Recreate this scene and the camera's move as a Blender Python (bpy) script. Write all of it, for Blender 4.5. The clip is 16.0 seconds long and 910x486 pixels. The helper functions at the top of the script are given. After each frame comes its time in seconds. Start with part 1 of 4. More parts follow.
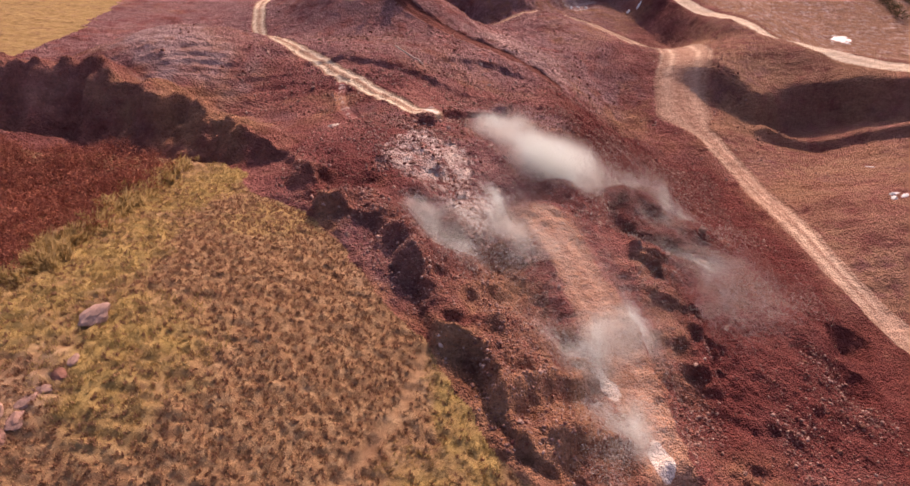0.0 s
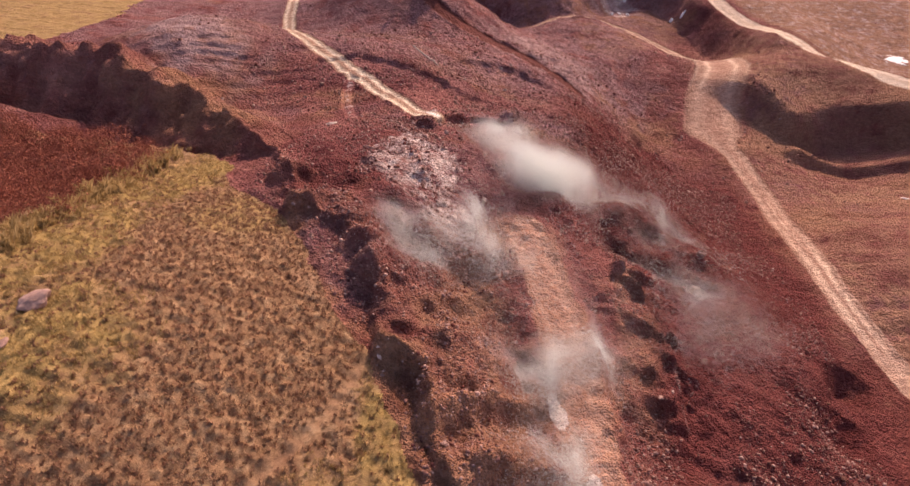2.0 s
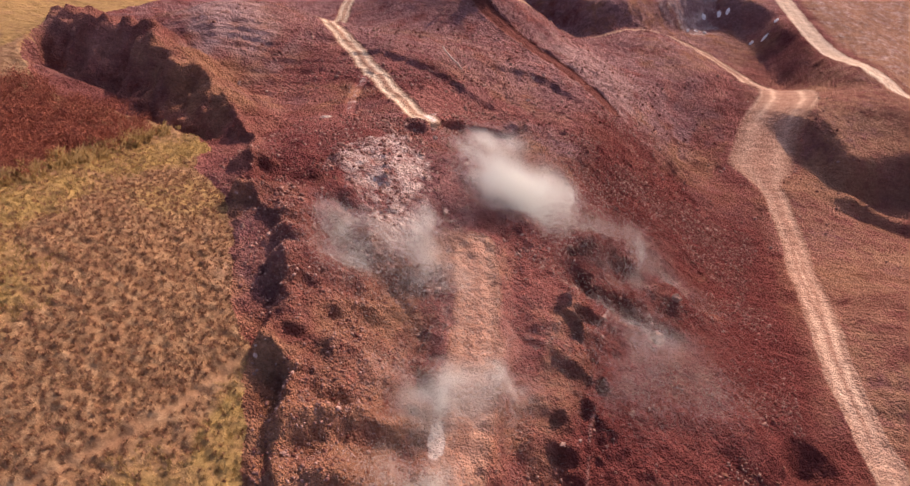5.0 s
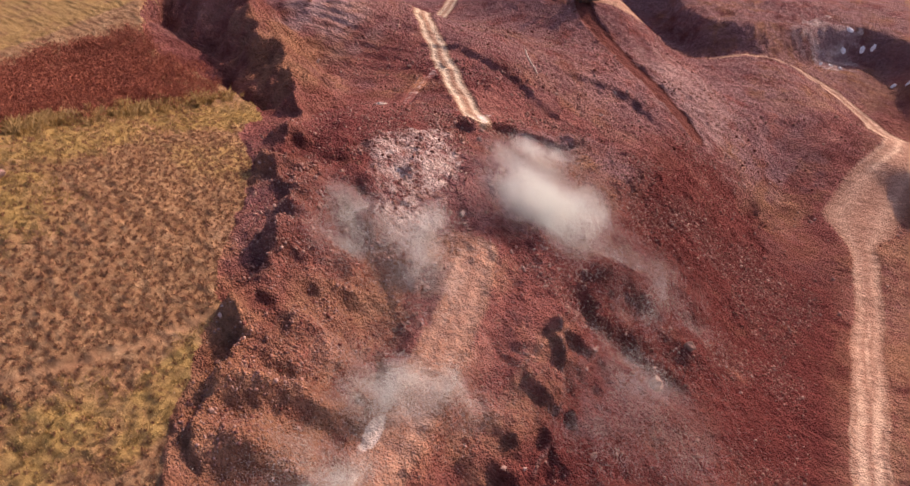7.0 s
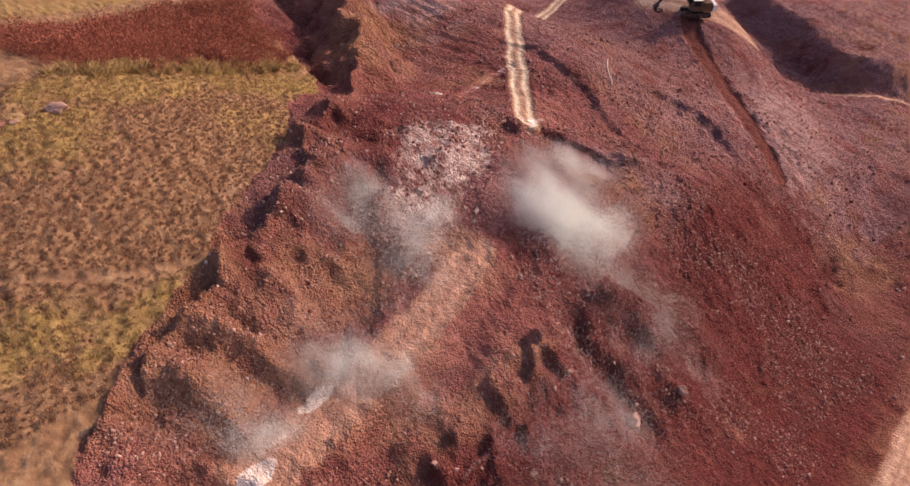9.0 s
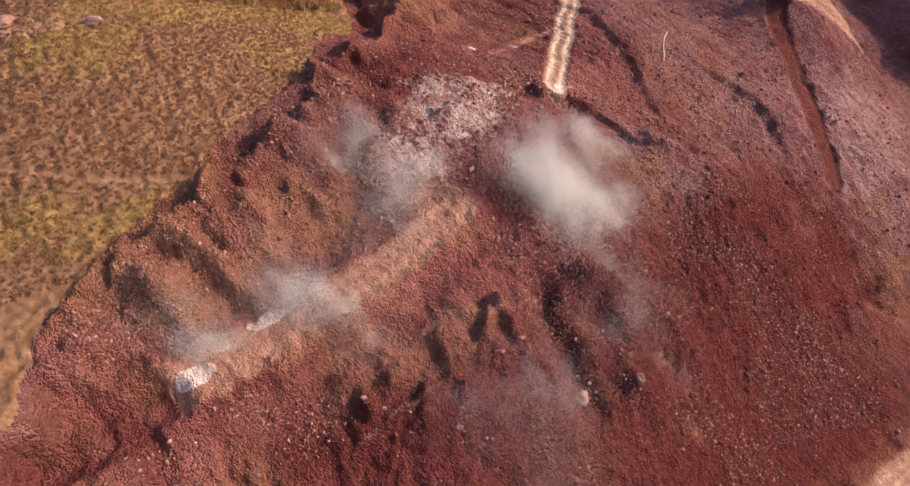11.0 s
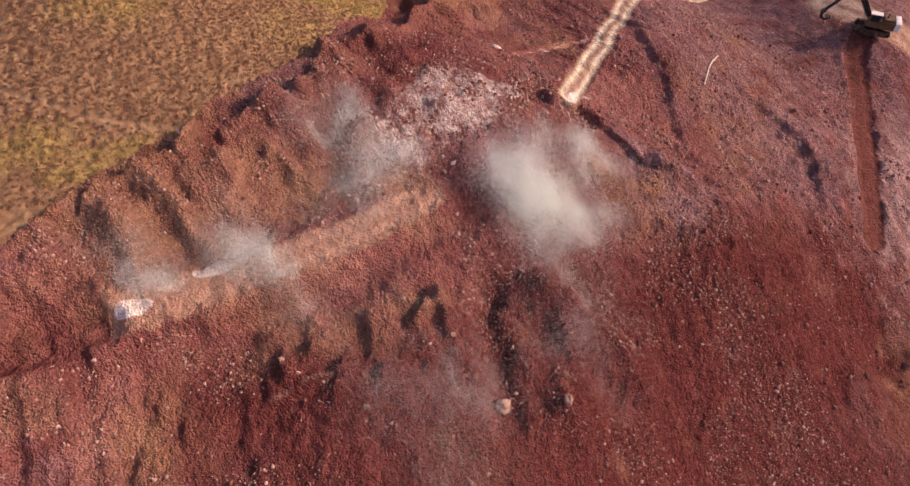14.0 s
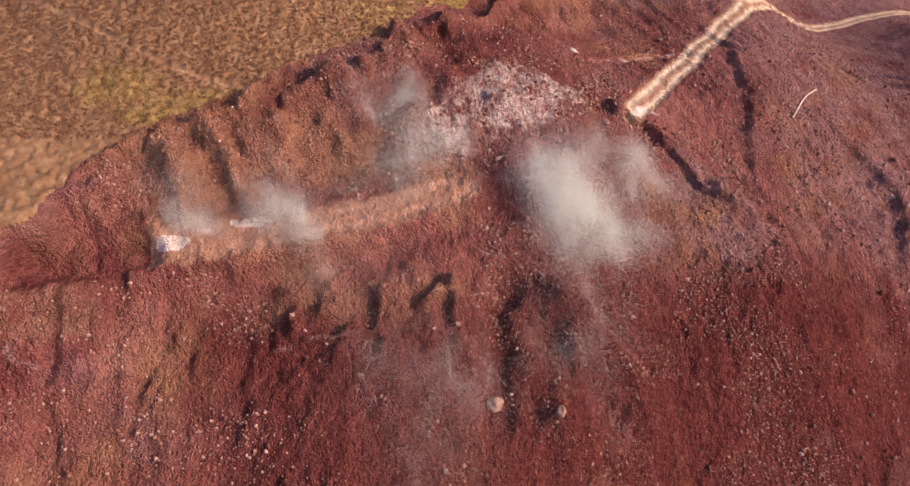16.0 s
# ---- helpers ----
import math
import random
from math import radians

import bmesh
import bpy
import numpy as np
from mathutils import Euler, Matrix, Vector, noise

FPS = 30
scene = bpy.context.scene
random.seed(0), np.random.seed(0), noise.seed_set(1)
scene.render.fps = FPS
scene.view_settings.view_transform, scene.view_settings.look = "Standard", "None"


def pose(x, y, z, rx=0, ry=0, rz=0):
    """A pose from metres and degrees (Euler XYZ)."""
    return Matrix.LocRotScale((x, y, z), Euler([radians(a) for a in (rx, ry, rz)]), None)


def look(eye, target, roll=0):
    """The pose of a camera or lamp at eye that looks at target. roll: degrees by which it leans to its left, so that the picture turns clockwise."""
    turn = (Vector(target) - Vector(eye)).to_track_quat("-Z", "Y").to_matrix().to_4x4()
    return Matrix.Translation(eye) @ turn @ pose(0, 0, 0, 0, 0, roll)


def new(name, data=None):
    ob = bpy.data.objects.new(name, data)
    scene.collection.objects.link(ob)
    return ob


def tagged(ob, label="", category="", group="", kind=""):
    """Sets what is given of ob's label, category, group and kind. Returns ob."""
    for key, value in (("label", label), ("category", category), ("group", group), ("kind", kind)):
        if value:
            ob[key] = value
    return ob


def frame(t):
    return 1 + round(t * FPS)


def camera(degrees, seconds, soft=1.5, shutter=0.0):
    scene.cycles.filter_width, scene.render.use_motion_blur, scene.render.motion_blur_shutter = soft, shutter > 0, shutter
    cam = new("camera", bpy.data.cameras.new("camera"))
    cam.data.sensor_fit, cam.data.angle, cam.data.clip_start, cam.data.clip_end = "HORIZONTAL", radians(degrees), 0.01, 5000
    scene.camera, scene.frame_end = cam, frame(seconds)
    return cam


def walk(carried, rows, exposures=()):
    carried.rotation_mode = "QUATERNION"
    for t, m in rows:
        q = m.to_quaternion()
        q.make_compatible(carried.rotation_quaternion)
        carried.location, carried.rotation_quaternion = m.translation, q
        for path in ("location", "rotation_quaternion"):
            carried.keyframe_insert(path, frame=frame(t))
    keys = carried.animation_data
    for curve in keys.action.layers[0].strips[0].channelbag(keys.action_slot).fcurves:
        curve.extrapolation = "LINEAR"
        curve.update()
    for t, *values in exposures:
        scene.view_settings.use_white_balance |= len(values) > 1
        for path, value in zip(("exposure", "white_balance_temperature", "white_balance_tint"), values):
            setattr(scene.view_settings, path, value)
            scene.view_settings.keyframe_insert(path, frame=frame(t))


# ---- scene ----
cam = camera(74.8, 16.0, 1.5)
METRES, EYE, TILT, LEAN, TURN = 60.0, 36.0, -44.0, 0.0, 0.0
EXPOSURE, KELVIN, TINT = -0.34, 7100.0, 38.0
ROWS = [
    (0.0, 0.0, 0.0, 0.0, 0.0, 0.0, -0.0),
    (0.5, 0.0196, 0.0029, 0.0029, 0.12, -0.0, -0.07),
    (1.0, 0.0429, 0.0067, 0.0064, 0.34, -0.01, -0.25),
    (1.5, 0.0677, 0.0117, 0.0115, 2.5, -0.13, -2.43),
    (2.0, 0.0944, 0.018, 0.0176, 4.25, -0.3, -4.09),
    (2.5, 0.1224, 0.0249, 0.0239, 5.74, -0.46, -5.52),
    (3.0, 0.1511, 0.0308, 0.0305, 6.51, -0.56, -6.23),
    (3.5, 0.1813, 0.0367, 0.0378, 7.63, -0.73, -7.3),
    (4.0, 0.2122, 0.0435, 0.0452, 9.33, -1.01, -8.87),
    (6.5, 0.3689, 0.0943, 0.0958, 19.78, -3.69, -17.89),
    (7.0, 0.401, 0.1065, 0.109, 23.86, -5.14, -21.12),
    (7.5, 0.4321, 0.1201, 0.1231, 27.16, -6.47, -23.56),
    (8.0, 0.4625, 0.1346, 0.1382, 30.59, -7.99, -25.91),
    (8.5, 0.492, 0.1502, 0.1551, 34.0, -9.65, -28.06),
    (9.0, 0.5206, 0.1673, 0.1723, 36.98, -11.16, -29.83),
    (9.5, 0.5489, 0.1852, 0.1903, 40.37, -14.39, -31.66),
    (12.0, 0.6588, 0.2812, 0.2848, 55.6, -25.42, -38.12),
    (12.5, 0.6744, 0.3006, 0.3035, 59.49, -27.91, -39.32),
    (13.0, 0.688, 0.3201, 0.322, 62.56, -29.92, -40.14),
    (13.5, 0.6997, 0.3388, 0.3393, 63.79, -30.72, -40.42),
    (14.0, 0.7104, 0.3571, 0.3555, 64.72, -31.31, -40.63),
    (14.5, 0.72, 0.374, 0.3708, 67.56, -33.17, -41.24),
    (15.0, 0.7285, 0.39, 0.3862, 73.5, -37.21, -42.26),
    (15.5, 0.736, 0.4053, 0.4013, 78.42, -40.62, -42.82),
    (16.0, 0.7422, 0.4201, 0.4156, 82.24, -43.28, -43.09),
]
walk(cam, [(t, pose(0, 0, EYE, TILT, LEAN, TURN) @ pose(METRES * x, METRES * y, METRES * z, 90 + pitch, roll, yaw)) for t, x, y, z, yaw, pitch, roll in ROWS],
     [(0.0, EXPOSURE, KELVIN, TINT), (4.0, EXPOSURE, KELVIN, TINT), (9.0, EXPOSURE - 0.16, KELVIN, TINT), (16.0, EXPOSURE - 0.17, KELVIN, TINT)])

# ---- sky and sun ----
SUN_FROM = Vector((0.30, 0.95, 0.0)).normalized()
SUN_HIGH = radians(31)
world = bpy.data.worlds.new("sky")
scene.world = world
world.use_nodes = True
sky = world.node_tree.nodes.new("ShaderNodeTexSky")
sky.sky_type, sky.sun_disc = "NISHITA", False
sky.sun_elevation, sky.sun_rotation = SUN_HIGH, math.atan2(SUN_FROM.x, SUN_FROM.y)
sky.dust_density, sky.air_density, sky.ozone_density = 3.0, 1.0, 1.0
world.node_tree.links.new(sky.outputs[0], world.node_tree.nodes["Background"].inputs[0])
world.node_tree.nodes["Background"].inputs[1].default_value = 0.285
sun = new("sun", bpy.data.lights.new("sun", "SUN"))
sun.data.energy, sun.data.angle, sun.data.color = 5.0, radians(0.6), (1.0, 0.865, 0.62)
sun.matrix_world = look((0, 0, 0), -(SUN_FROM * math.cos(SUN_HIGH) + Vector((0, 0, math.sin(SUN_HIGH)))))


# ---- materials ----
class Nodes:
    """A short way to write node trees."""

    def __init__(self, name, rough=0.9):
        self.mat = bpy.data.materials.new(name)
        self.mat.use_nodes = True
        self.tree = self.mat.node_tree
        self.bsdf = self.tree.nodes["Principled BSDF"]
        self.bsdf.inputs["Roughness"].default_value = rough
        self.bsdf.inputs["Specular IOR Level"].default_value = 0.06
        self.place = self.tree.nodes.new("ShaderNodeTexCoord").outputs["Object"]

    def put(self, socket, value):
        if hasattr(value, "is_linked"):
            self.tree.links.new(value, socket)
        else:
            socket.default_value = value

    def noise(self, scale, detail=4.0, rough=0.6, stretch=None, twist=0.0):
        n = self.tree.nodes.new("ShaderNodeTexNoise")
        where = self.place
        if stretch:
            m = self.tree.nodes.new("ShaderNodeMapping")
            m.inputs["Scale"].default_value = stretch
            m.inputs["Rotation"].default_value = (0, 0, radians(twist))
            self.tree.links.new(where, m.inputs["Vector"])
            where = m.outputs[0]
        self.tree.links.new(where, n.inputs["Vector"])
        n.inputs["Scale"].default_value, n.inputs["Detail"].default_value, n.inputs["Roughness"].default_value = scale, detail, rough
        return n.outputs["Fac"]

    def cells(self, scale, out="Distance"):
        n = self.tree.nodes.new("ShaderNodeTexVoronoi")
        self.tree.links.new(self.place, n.inputs["Vector"])
        n.inputs["Scale"].default_value = scale
        return n.outputs[out]

    def ramp(self, fac, *stops):
        n = self.tree.nodes.new("ShaderNodeValToRGB")
        while len(n.color_ramp.elements) < len(stops):
            n.color_ramp.elements.new(0.5)
        for e, (p, c) in zip(n.color_ramp.elements, stops):
            e.position, e.color = p, (*c, 1) if len(c) == 3 else c
        self.put(n.inputs[0], fac)
        return n.outputs[0]

    def fade(self, fac, low, high):
        n = self.tree.nodes.new("ShaderNodeMapRange")
        n.interpolation_type = "SMOOTHSTEP"
        self.put(n.inputs[0], fac)
        n.inputs[1].default_value, n.inputs[2].default_value = low, high
        return n.outputs[0]

    def mix(self, fac, a, b, blend="MIX"):
        n = self.tree.nodes.new("ShaderNodeMix")
        n.data_type, n.blend_type = "RGBA", blend
        self.put(n.inputs[0], fac)
        for s, v in ((n.inputs[6], a), (n.inputs[7], b)):
            self.put(s, v if hasattr(v, "is_linked") else (*v, 1))
        return n.outputs[2]

    def sums(self, op, a, b):
        n = self.tree.nodes.new("ShaderNodeMath")
        n.operation = op
        self.put(n.inputs[0], a), self.put(n.inputs[1], b)
        return n.outputs[0]

    def mark(self, name):
        n = self.tree.nodes.new("ShaderNodeAttribute")
        n.attribute_name = name
        return n.outputs["Fac"]

    def chance(self, island=False):
        n = self.tree.nodes.new("ShaderNodeNewGeometry" if island else "ShaderNodeObjectInfo")
        return n.outputs["Random Per Island" if island else "Random"]

    def bump(self, height, strength, distance):
        n = self.tree.nodes.new("ShaderNodeBump")
        n.inputs["Strength"].default_value, n.inputs["Distance"].default_value = strength, distance
        self.put(n.inputs["Height"], height)
        self.put(self.bsdf.inputs["Normal"], n.outputs[0])

    def done(self, colour):
        self.put(self.bsdf.inputs["Base Color"], colour if hasattr(colour, "is_linked") else (*colour, 1))
        return self.mat


def soil_colour(m):
    """Red-brown broken earth: broad drifts of wine-red, mauve and tan, with darker damp and paler dry patches."""
    base = m.ramp(m.noise(0.11, 6, 0.62), (0.28, (0.120, 0.032, 0.032)), (0.44, (0.205, 0.066, 0.060)), (0.57, (0.300, 0.116, 0.098)), (0.74, (0.410, 0.196, 0.160)))
    base = m.mix(m.fade(m.noise(0.045, 5, 0.65), 0.48, 0.62), base, m.ramp(m.noise(0.35, 6, 0.7), (0.3, (0.200, 0.080, 0.050)), (0.7, (0.430, 0.225, 0.135))))
    base = m.mix(m.fade(m.noise(0.06, 5, 0.65, (1, 1, 1), 57), 0.52, 0.66), base, m.ramp(m.noise(0.4, 6, 0.7), (0.3, (0.150, 0.058, 0.060)), (0.7, (0.350, 0.175, 0.165))))
    grain = m.ramp(m.noise(2.6, 5, 0.75), (0.32, (0.76, 0.72, 0.73)), (0.5, (1.0, 0.99, 0.98)), (0.68, (1.26, 1.26, 1.25)))
    return m.mix(1.0, base, grain, "MULTIPLY")


def make_soil():
    m = Nodes("broken_red_earth", 0.92)
    c = soil_colour(m)
    pale = m.fade(m.sums("ADD", m.mark("pale"), m.sums("MULTIPLY", m.sums("SUBTRACT", m.noise(0.9, 6, 0.7), 0.5), 1.5)), 0.42, 0.8)
    c = m.mix(pale, c, m.ramp(m.noise(1.6, 5, 0.7), (0.3, (0.36, 0.23, 0.20)), (0.5, (0.60, 0.46, 0.41)), (0.7, (0.80, 0.70, 0.63))))
    c = m.mix(m.sums("MULTIPLY", m.mark("purple"), m.fade(m.noise(0.3, 5, 0.6), 0.3, 0.6)), c, m.ramp(m.noise(1.9, 5, 0.7), (0.3, (0.170, 0.075, 0.078)), (0.7, (0.43, 0.245, 0.235))))
    c = m.mix(m.sums("MULTIPLY", m.mark("dry"), m.fade(m.noise(0.5, 5, 0.6), 0.25, 0.6)), c, m.ramp(m.noise(2.2, 5, 0.7), (0.3, (0.25, 0.112, 0.072)), (0.7, (0.46, 0.258, 0.165))))
    c = m.mix(m.sums("MULTIPLY", m.mark("fresh"), m.fade(m.noise(0.28, 6, 0.65), 0.92, 0.52)), c, m.ramp(m.noise(2.4, 5, 0.75), (0.3, (0.085, 0.019, 0.019)), (0.55, (0.168, 0.044, 0.038)), (0.75, (0.275, 0.098, 0.080))))
    scraped = m.ramp(m.noise(1.2, 5, 0.7, (0.12, 1.0, 1.0), 42), (0.3, (0.20, 0.105, 0.098)), (0.5, (0.36, 0.225, 0.205)), (0.7, (0.52, 0.36, 0.32)))
    c = m.mix(m.sums("MULTIPLY", m.mark("scraped"), m.fade(m.noise(0.4, 5, 0.6), 0.2, 0.55)), c, scraped)
    dirt = m.sums("MULTIPLY", m.sums("SUBTRACT", m.noise(0.9, 6, 0.75), 0.5), 0.55)
    for key, low, high, worn in (("way_bench", (0.29, 0.135, 0.090), (0.47, 0.265, 0.180), (0.56, 0.36, 0.25)), ("way_ramp", (0.100, 0.028, 0.024), (0.19, 0.066, 0.050), (0.25, 0.10, 0.075)),
                                 ("way_haul", (0.27, 0.135, 0.095), (0.45, 0.272, 0.190), (0.64, 0.46, 0.33)), ("way_far", (0.46, 0.32, 0.23), (0.64, 0.50, 0.37), (0.72, 0.59, 0.45)),
                                 ("way_track", (0.26, 0.125, 0.085), (0.44, 0.265, 0.175), (0.74, 0.62, 0.45))):
        on = m.fade(m.sums("ADD", m.mark(key), dirt), 0.15, 0.6)
        trod = m.ramp(m.noise(1.4, 6, 0.75), (0.3, low), (0.7, high))
        trod = m.mix(m.sums("MULTIPLY", m.mark("rut"), m.fade(m.noise(0.7, 5, 0.7), 0.12, 0.55)), trod, worn)
        c = m.mix(on, c, trod)
    chalk = m.fade(m.sums("ADD", m.mark("chalk"), m.sums("MULTIPLY", m.sums("SUBTRACT", m.noise(1.3, 6, 0.75), 0.5), 1.2)), 0.45, 0.75)
    c = m.mix(chalk, c, m.ramp(m.noise(2.4, 5, 0.7), (0.3, (0.50, 0.38, 0.32)), (0.7, (0.82, 0.75, 0.68))))
    tone = m.tree.nodes.new("ShaderNodeSeparateColor")
    m.put(tone.inputs[0], m.cells(4.5, "Color"))
    c = m.mix(0.42, c, m.ramp(m.noise(0.8, 6, 0.65, (0.22, 1.0, 1.0), -24), (0.33, (0.60, 0.56, 0.57)), (0.5, (1, 1, 1)), (0.66, (1.42, 1.42, 1.4))), "MULTIPLY")
    c = m.mix(0.14, c, m.ramp(tone.outputs[0], (0.0, (0.55, 0.5, 0.5)), (0.6, (0.95, 0.95, 0.95)), (1.0, (1.65, 1.65, 1.62))), "MULTIPLY")
    c = m.mix(0.14, c, m.ramp(m.noise(7.0, 4, 0.8), (0.34, (0.5, 0.46, 0.46)), (0.5, (1, 1, 1)), (0.66, (1.6, 1.6, 1.58))), "MULTIPLY")
    speck = m.fade(m.cells(2.9), 0.10, 0.02)
    c = m.mix(m.sums("MULTIPLY", speck, m.fade(m.noise(0.35, 3), 0.42, 0.62)), c, (0.62, 0.52, 0.48))
    h = m.sums("ADD", m.sums("ADD", m.noise(0.9, 7, 0.66), m.sums("MULTIPLY", m.noise(1.3, 5, 0.65, (0.3, 1.0, 1.0), -24), 0.7)), m.sums("ADD", m.sums("MULTIPLY", m.cells(3.0), -0.34), m.sums("ADD", m.sums("MULTIPLY", m.cells(6.5), -0.34), m.sums("MULTIPLY", m.cells(11.0), -0.16))))
    smooth = m.sums("SUBTRACT", 1.0, m.sums("MULTIPLY", m.mark("trodden"), 0.6))
    m.bump(m.sums("MULTIPLY", h, smooth), 1.0, 0.95)
    return m.done(c)


def make_field():
    m = Nodes("dry_grass_turf", 0.95)
    c = m.ramp(m.noise(1.1, 6, 0.7), (0.3, (0.160, 0.082, 0.048)), (0.5, (0.262, 0.150, 0.080)), (0.7, (0.385, 0.255, 0.145)))
    green = m.ramp(m.noise(0.8, 6, 0.75), (0.3, (0.190, 0.126, 0.042)), (0.7, (0.400, 0.270, 0.105)))
    c = m.mix(m.sums("MULTIPLY", m.mark("green"), m.fade(m.noise(0.55, 5, 0.7), 0.25, 0.55)), c, green)
    c = m.mix(m.sums("MULTIPLY", m.mark("bare"), 0.9), c, m.ramp(m.noise(1.6, 4), (0.3, (0.25, 0.13, 0.075)), (0.7, (0.46, 0.31, 0.2))))
    m.bump(m.noise(2.2, 7, 0.75), 0.8, 0.25)
    return m.done(c)


def make_leaf(name, dark, light, through_light=0.4):
    m = Nodes(name, 0.8)
    c = m.ramp(m.chance(True), (0.0, dark), (1.0, light))
    shine = m.tree.nodes.new("ShaderNodeBsdfTranslucent")
    blend = m.tree.nodes.new("ShaderNodeMixShader")
    blend.inputs[0].default_value = through_light
    m.put(shine.inputs[0], c)
    m.tree.links.new(m.bsdf.outputs[0], blend.inputs[1])
    m.tree.links.new(shine.outputs[0], blend.inputs[2])
    m.tree.links.new(blend.outputs[0], m.tree.nodes["Material Output"].inputs[0])
    return m.done(c)


def make_stone(name, low, high, island=False):
    m = Nodes(name, 0.88)
    c = m.ramp(m.chance(island), (0.0, low), (0.72, tuple(0.45 * a + 0.55 * b for a, b in zip(low, high))), (1.0, high))
    c = m.mix(0.6, c, m.ramp(m.noise(3.5, 5, 0.7), (0.3, (0.4, 0.36, 0.34)), (0.7, (1.3, 1.25, 1.2))), "MULTIPLY")
    m.bump(m.noise(5, 5, 0.7), 0.6, 0.08)
    return m.done(c)


def make_paint(name, colour, dirt=0.5, rough=0.5, metal=0.0):
    m = Nodes(name, rough)
    m.bsdf.inputs["Metallic"].default_value = metal
    c = m.mix(m.sums("MULTIPLY", m.fade(m.noise(1.8, 6, 0.7), 0.4, 0.7), dirt), colour, (0.26, 0.15, 0.10))
    m.bump(m.noise(9, 3), 0.15, 0.02)
    return m.done(c)


SOIL = make_soil()
FIELD = make_field()
TUFT = make_leaf("dry_brown_blades", (0.15, 0.066, 0.044), (0.43, 0.245, 0.152))
STRAW = make_leaf("yellow_green_blades", (0.26, 0.172, 0.066), (0.55, 0.392, 0.190))
TAN = make_leaf("tan_blades", (0.26, 0.158, 0.090), (0.52, 0.364, 0.218))
TWIG = make_leaf("bare_red_twigs", (0.12, 0.032, 0.028), (0.44, 0.165, 0.10), 0.1)
SCRUB = make_leaf("olive_scrub_leaves", (0.035, 0.030, 0.016), (0.12, 0.085, 0.045))
STONE = make_stone("dusty_red_stone", (0.20, 0.085, 0.06), (0.54, 0.39, 0.33))
CLODS = make_stone("red_clods", (0.16, 0.052, 0.041), (0.52, 0.34, 0.28), True)
BOULDER = make_stone("pink_boulder", (0.33, 0.21, 0.165), (0.40, 0.27, 0.215))
WHITE = make_paint("dusty_white_sheet", (0.80, 0.77, 0.74), 0.25, 0.6)
PAINT = make_paint("dusty_white_paint", (0.72, 0.68, 0.64), 0.35, 0.4)
STEEL = make_paint("dark_worn_steel", (0.035, 0.03, 0.032), 0.45, 0.55, 0.6)
RUBBER = make_paint("muddy_track_steel", (0.03, 0.024, 0.022), 0.7, 0.8)
ORANGE = make_paint("faded_dark_paint", (0.10, 0.055, 0.03), 0.5, 0.5)
GLASS = Nodes("cab_glass", 0.08).done((0.02, 0.022, 0.03))
PALE = make_paint("bleached_pipe", (0.62, 0.52, 0.42), 0.3, 0.7)

# ---- the lie of the land, in plan units of S metres ----
S = 0.6
CUT_PLANE = (14.80, -7.16, -21.49)
CUT_X = (-60, -35, -12, 8, 28, 48, 70, 95)
CUT_Y = (15, 35, 55, 75, 95, 115, 135, 160, 190, 220)
CUT_SWELL = [
    0, 0.2, 1.4, 1.8, 2, -9.3, -7.2, -0.5,
    -0, 0.6, 3.7, -1.6, -4.2, -1.8, -4.5, -0.7,
    -0.1, 0.9, 2.5, -1.9, -0, -0, -9.4, -3.8,
    -0.9, 1.3, 4.3, 1.7, 1.2, -1.8, -2.1, -2.4,
    -2.4, -2.2, 2.4, -0.8, 1.4, -9.1, -1.8, -0.4,
    8.6, -1.2, 5.3, -5, 8.2, -2.3, -5.6, -3.3,
    6.4, 2.5, 6.6, -4.4, 3.6, -13.3, 2.7, -8.3,
    -4.9, -0.3, -0.6, 1.9, 4.8, -10.8, 1.6, -8.5,
    1.2, 11.3, 12.4, -1.6, -4.2, 3.8, -2.1, 7.2,
    0.1, 0.3, -5.9, -4.7, 6.7, 0.3, -8.5, -0.8,
]
FIELD_PLANE = (13.09, -0.71, -10.02)
FIELD_X, FIELD_Y = (-80, -50, -20, 0), (20, 45, 70, 95)
FIELD_SWELL = [
    0.3, 5.5, 3.8, -2.9,
    -2, 3.2, 4.4, -2.7,
    -2.8, -1.8, -0.6, -0.3,
    1.1, 2, -2.6, -0.8,
]


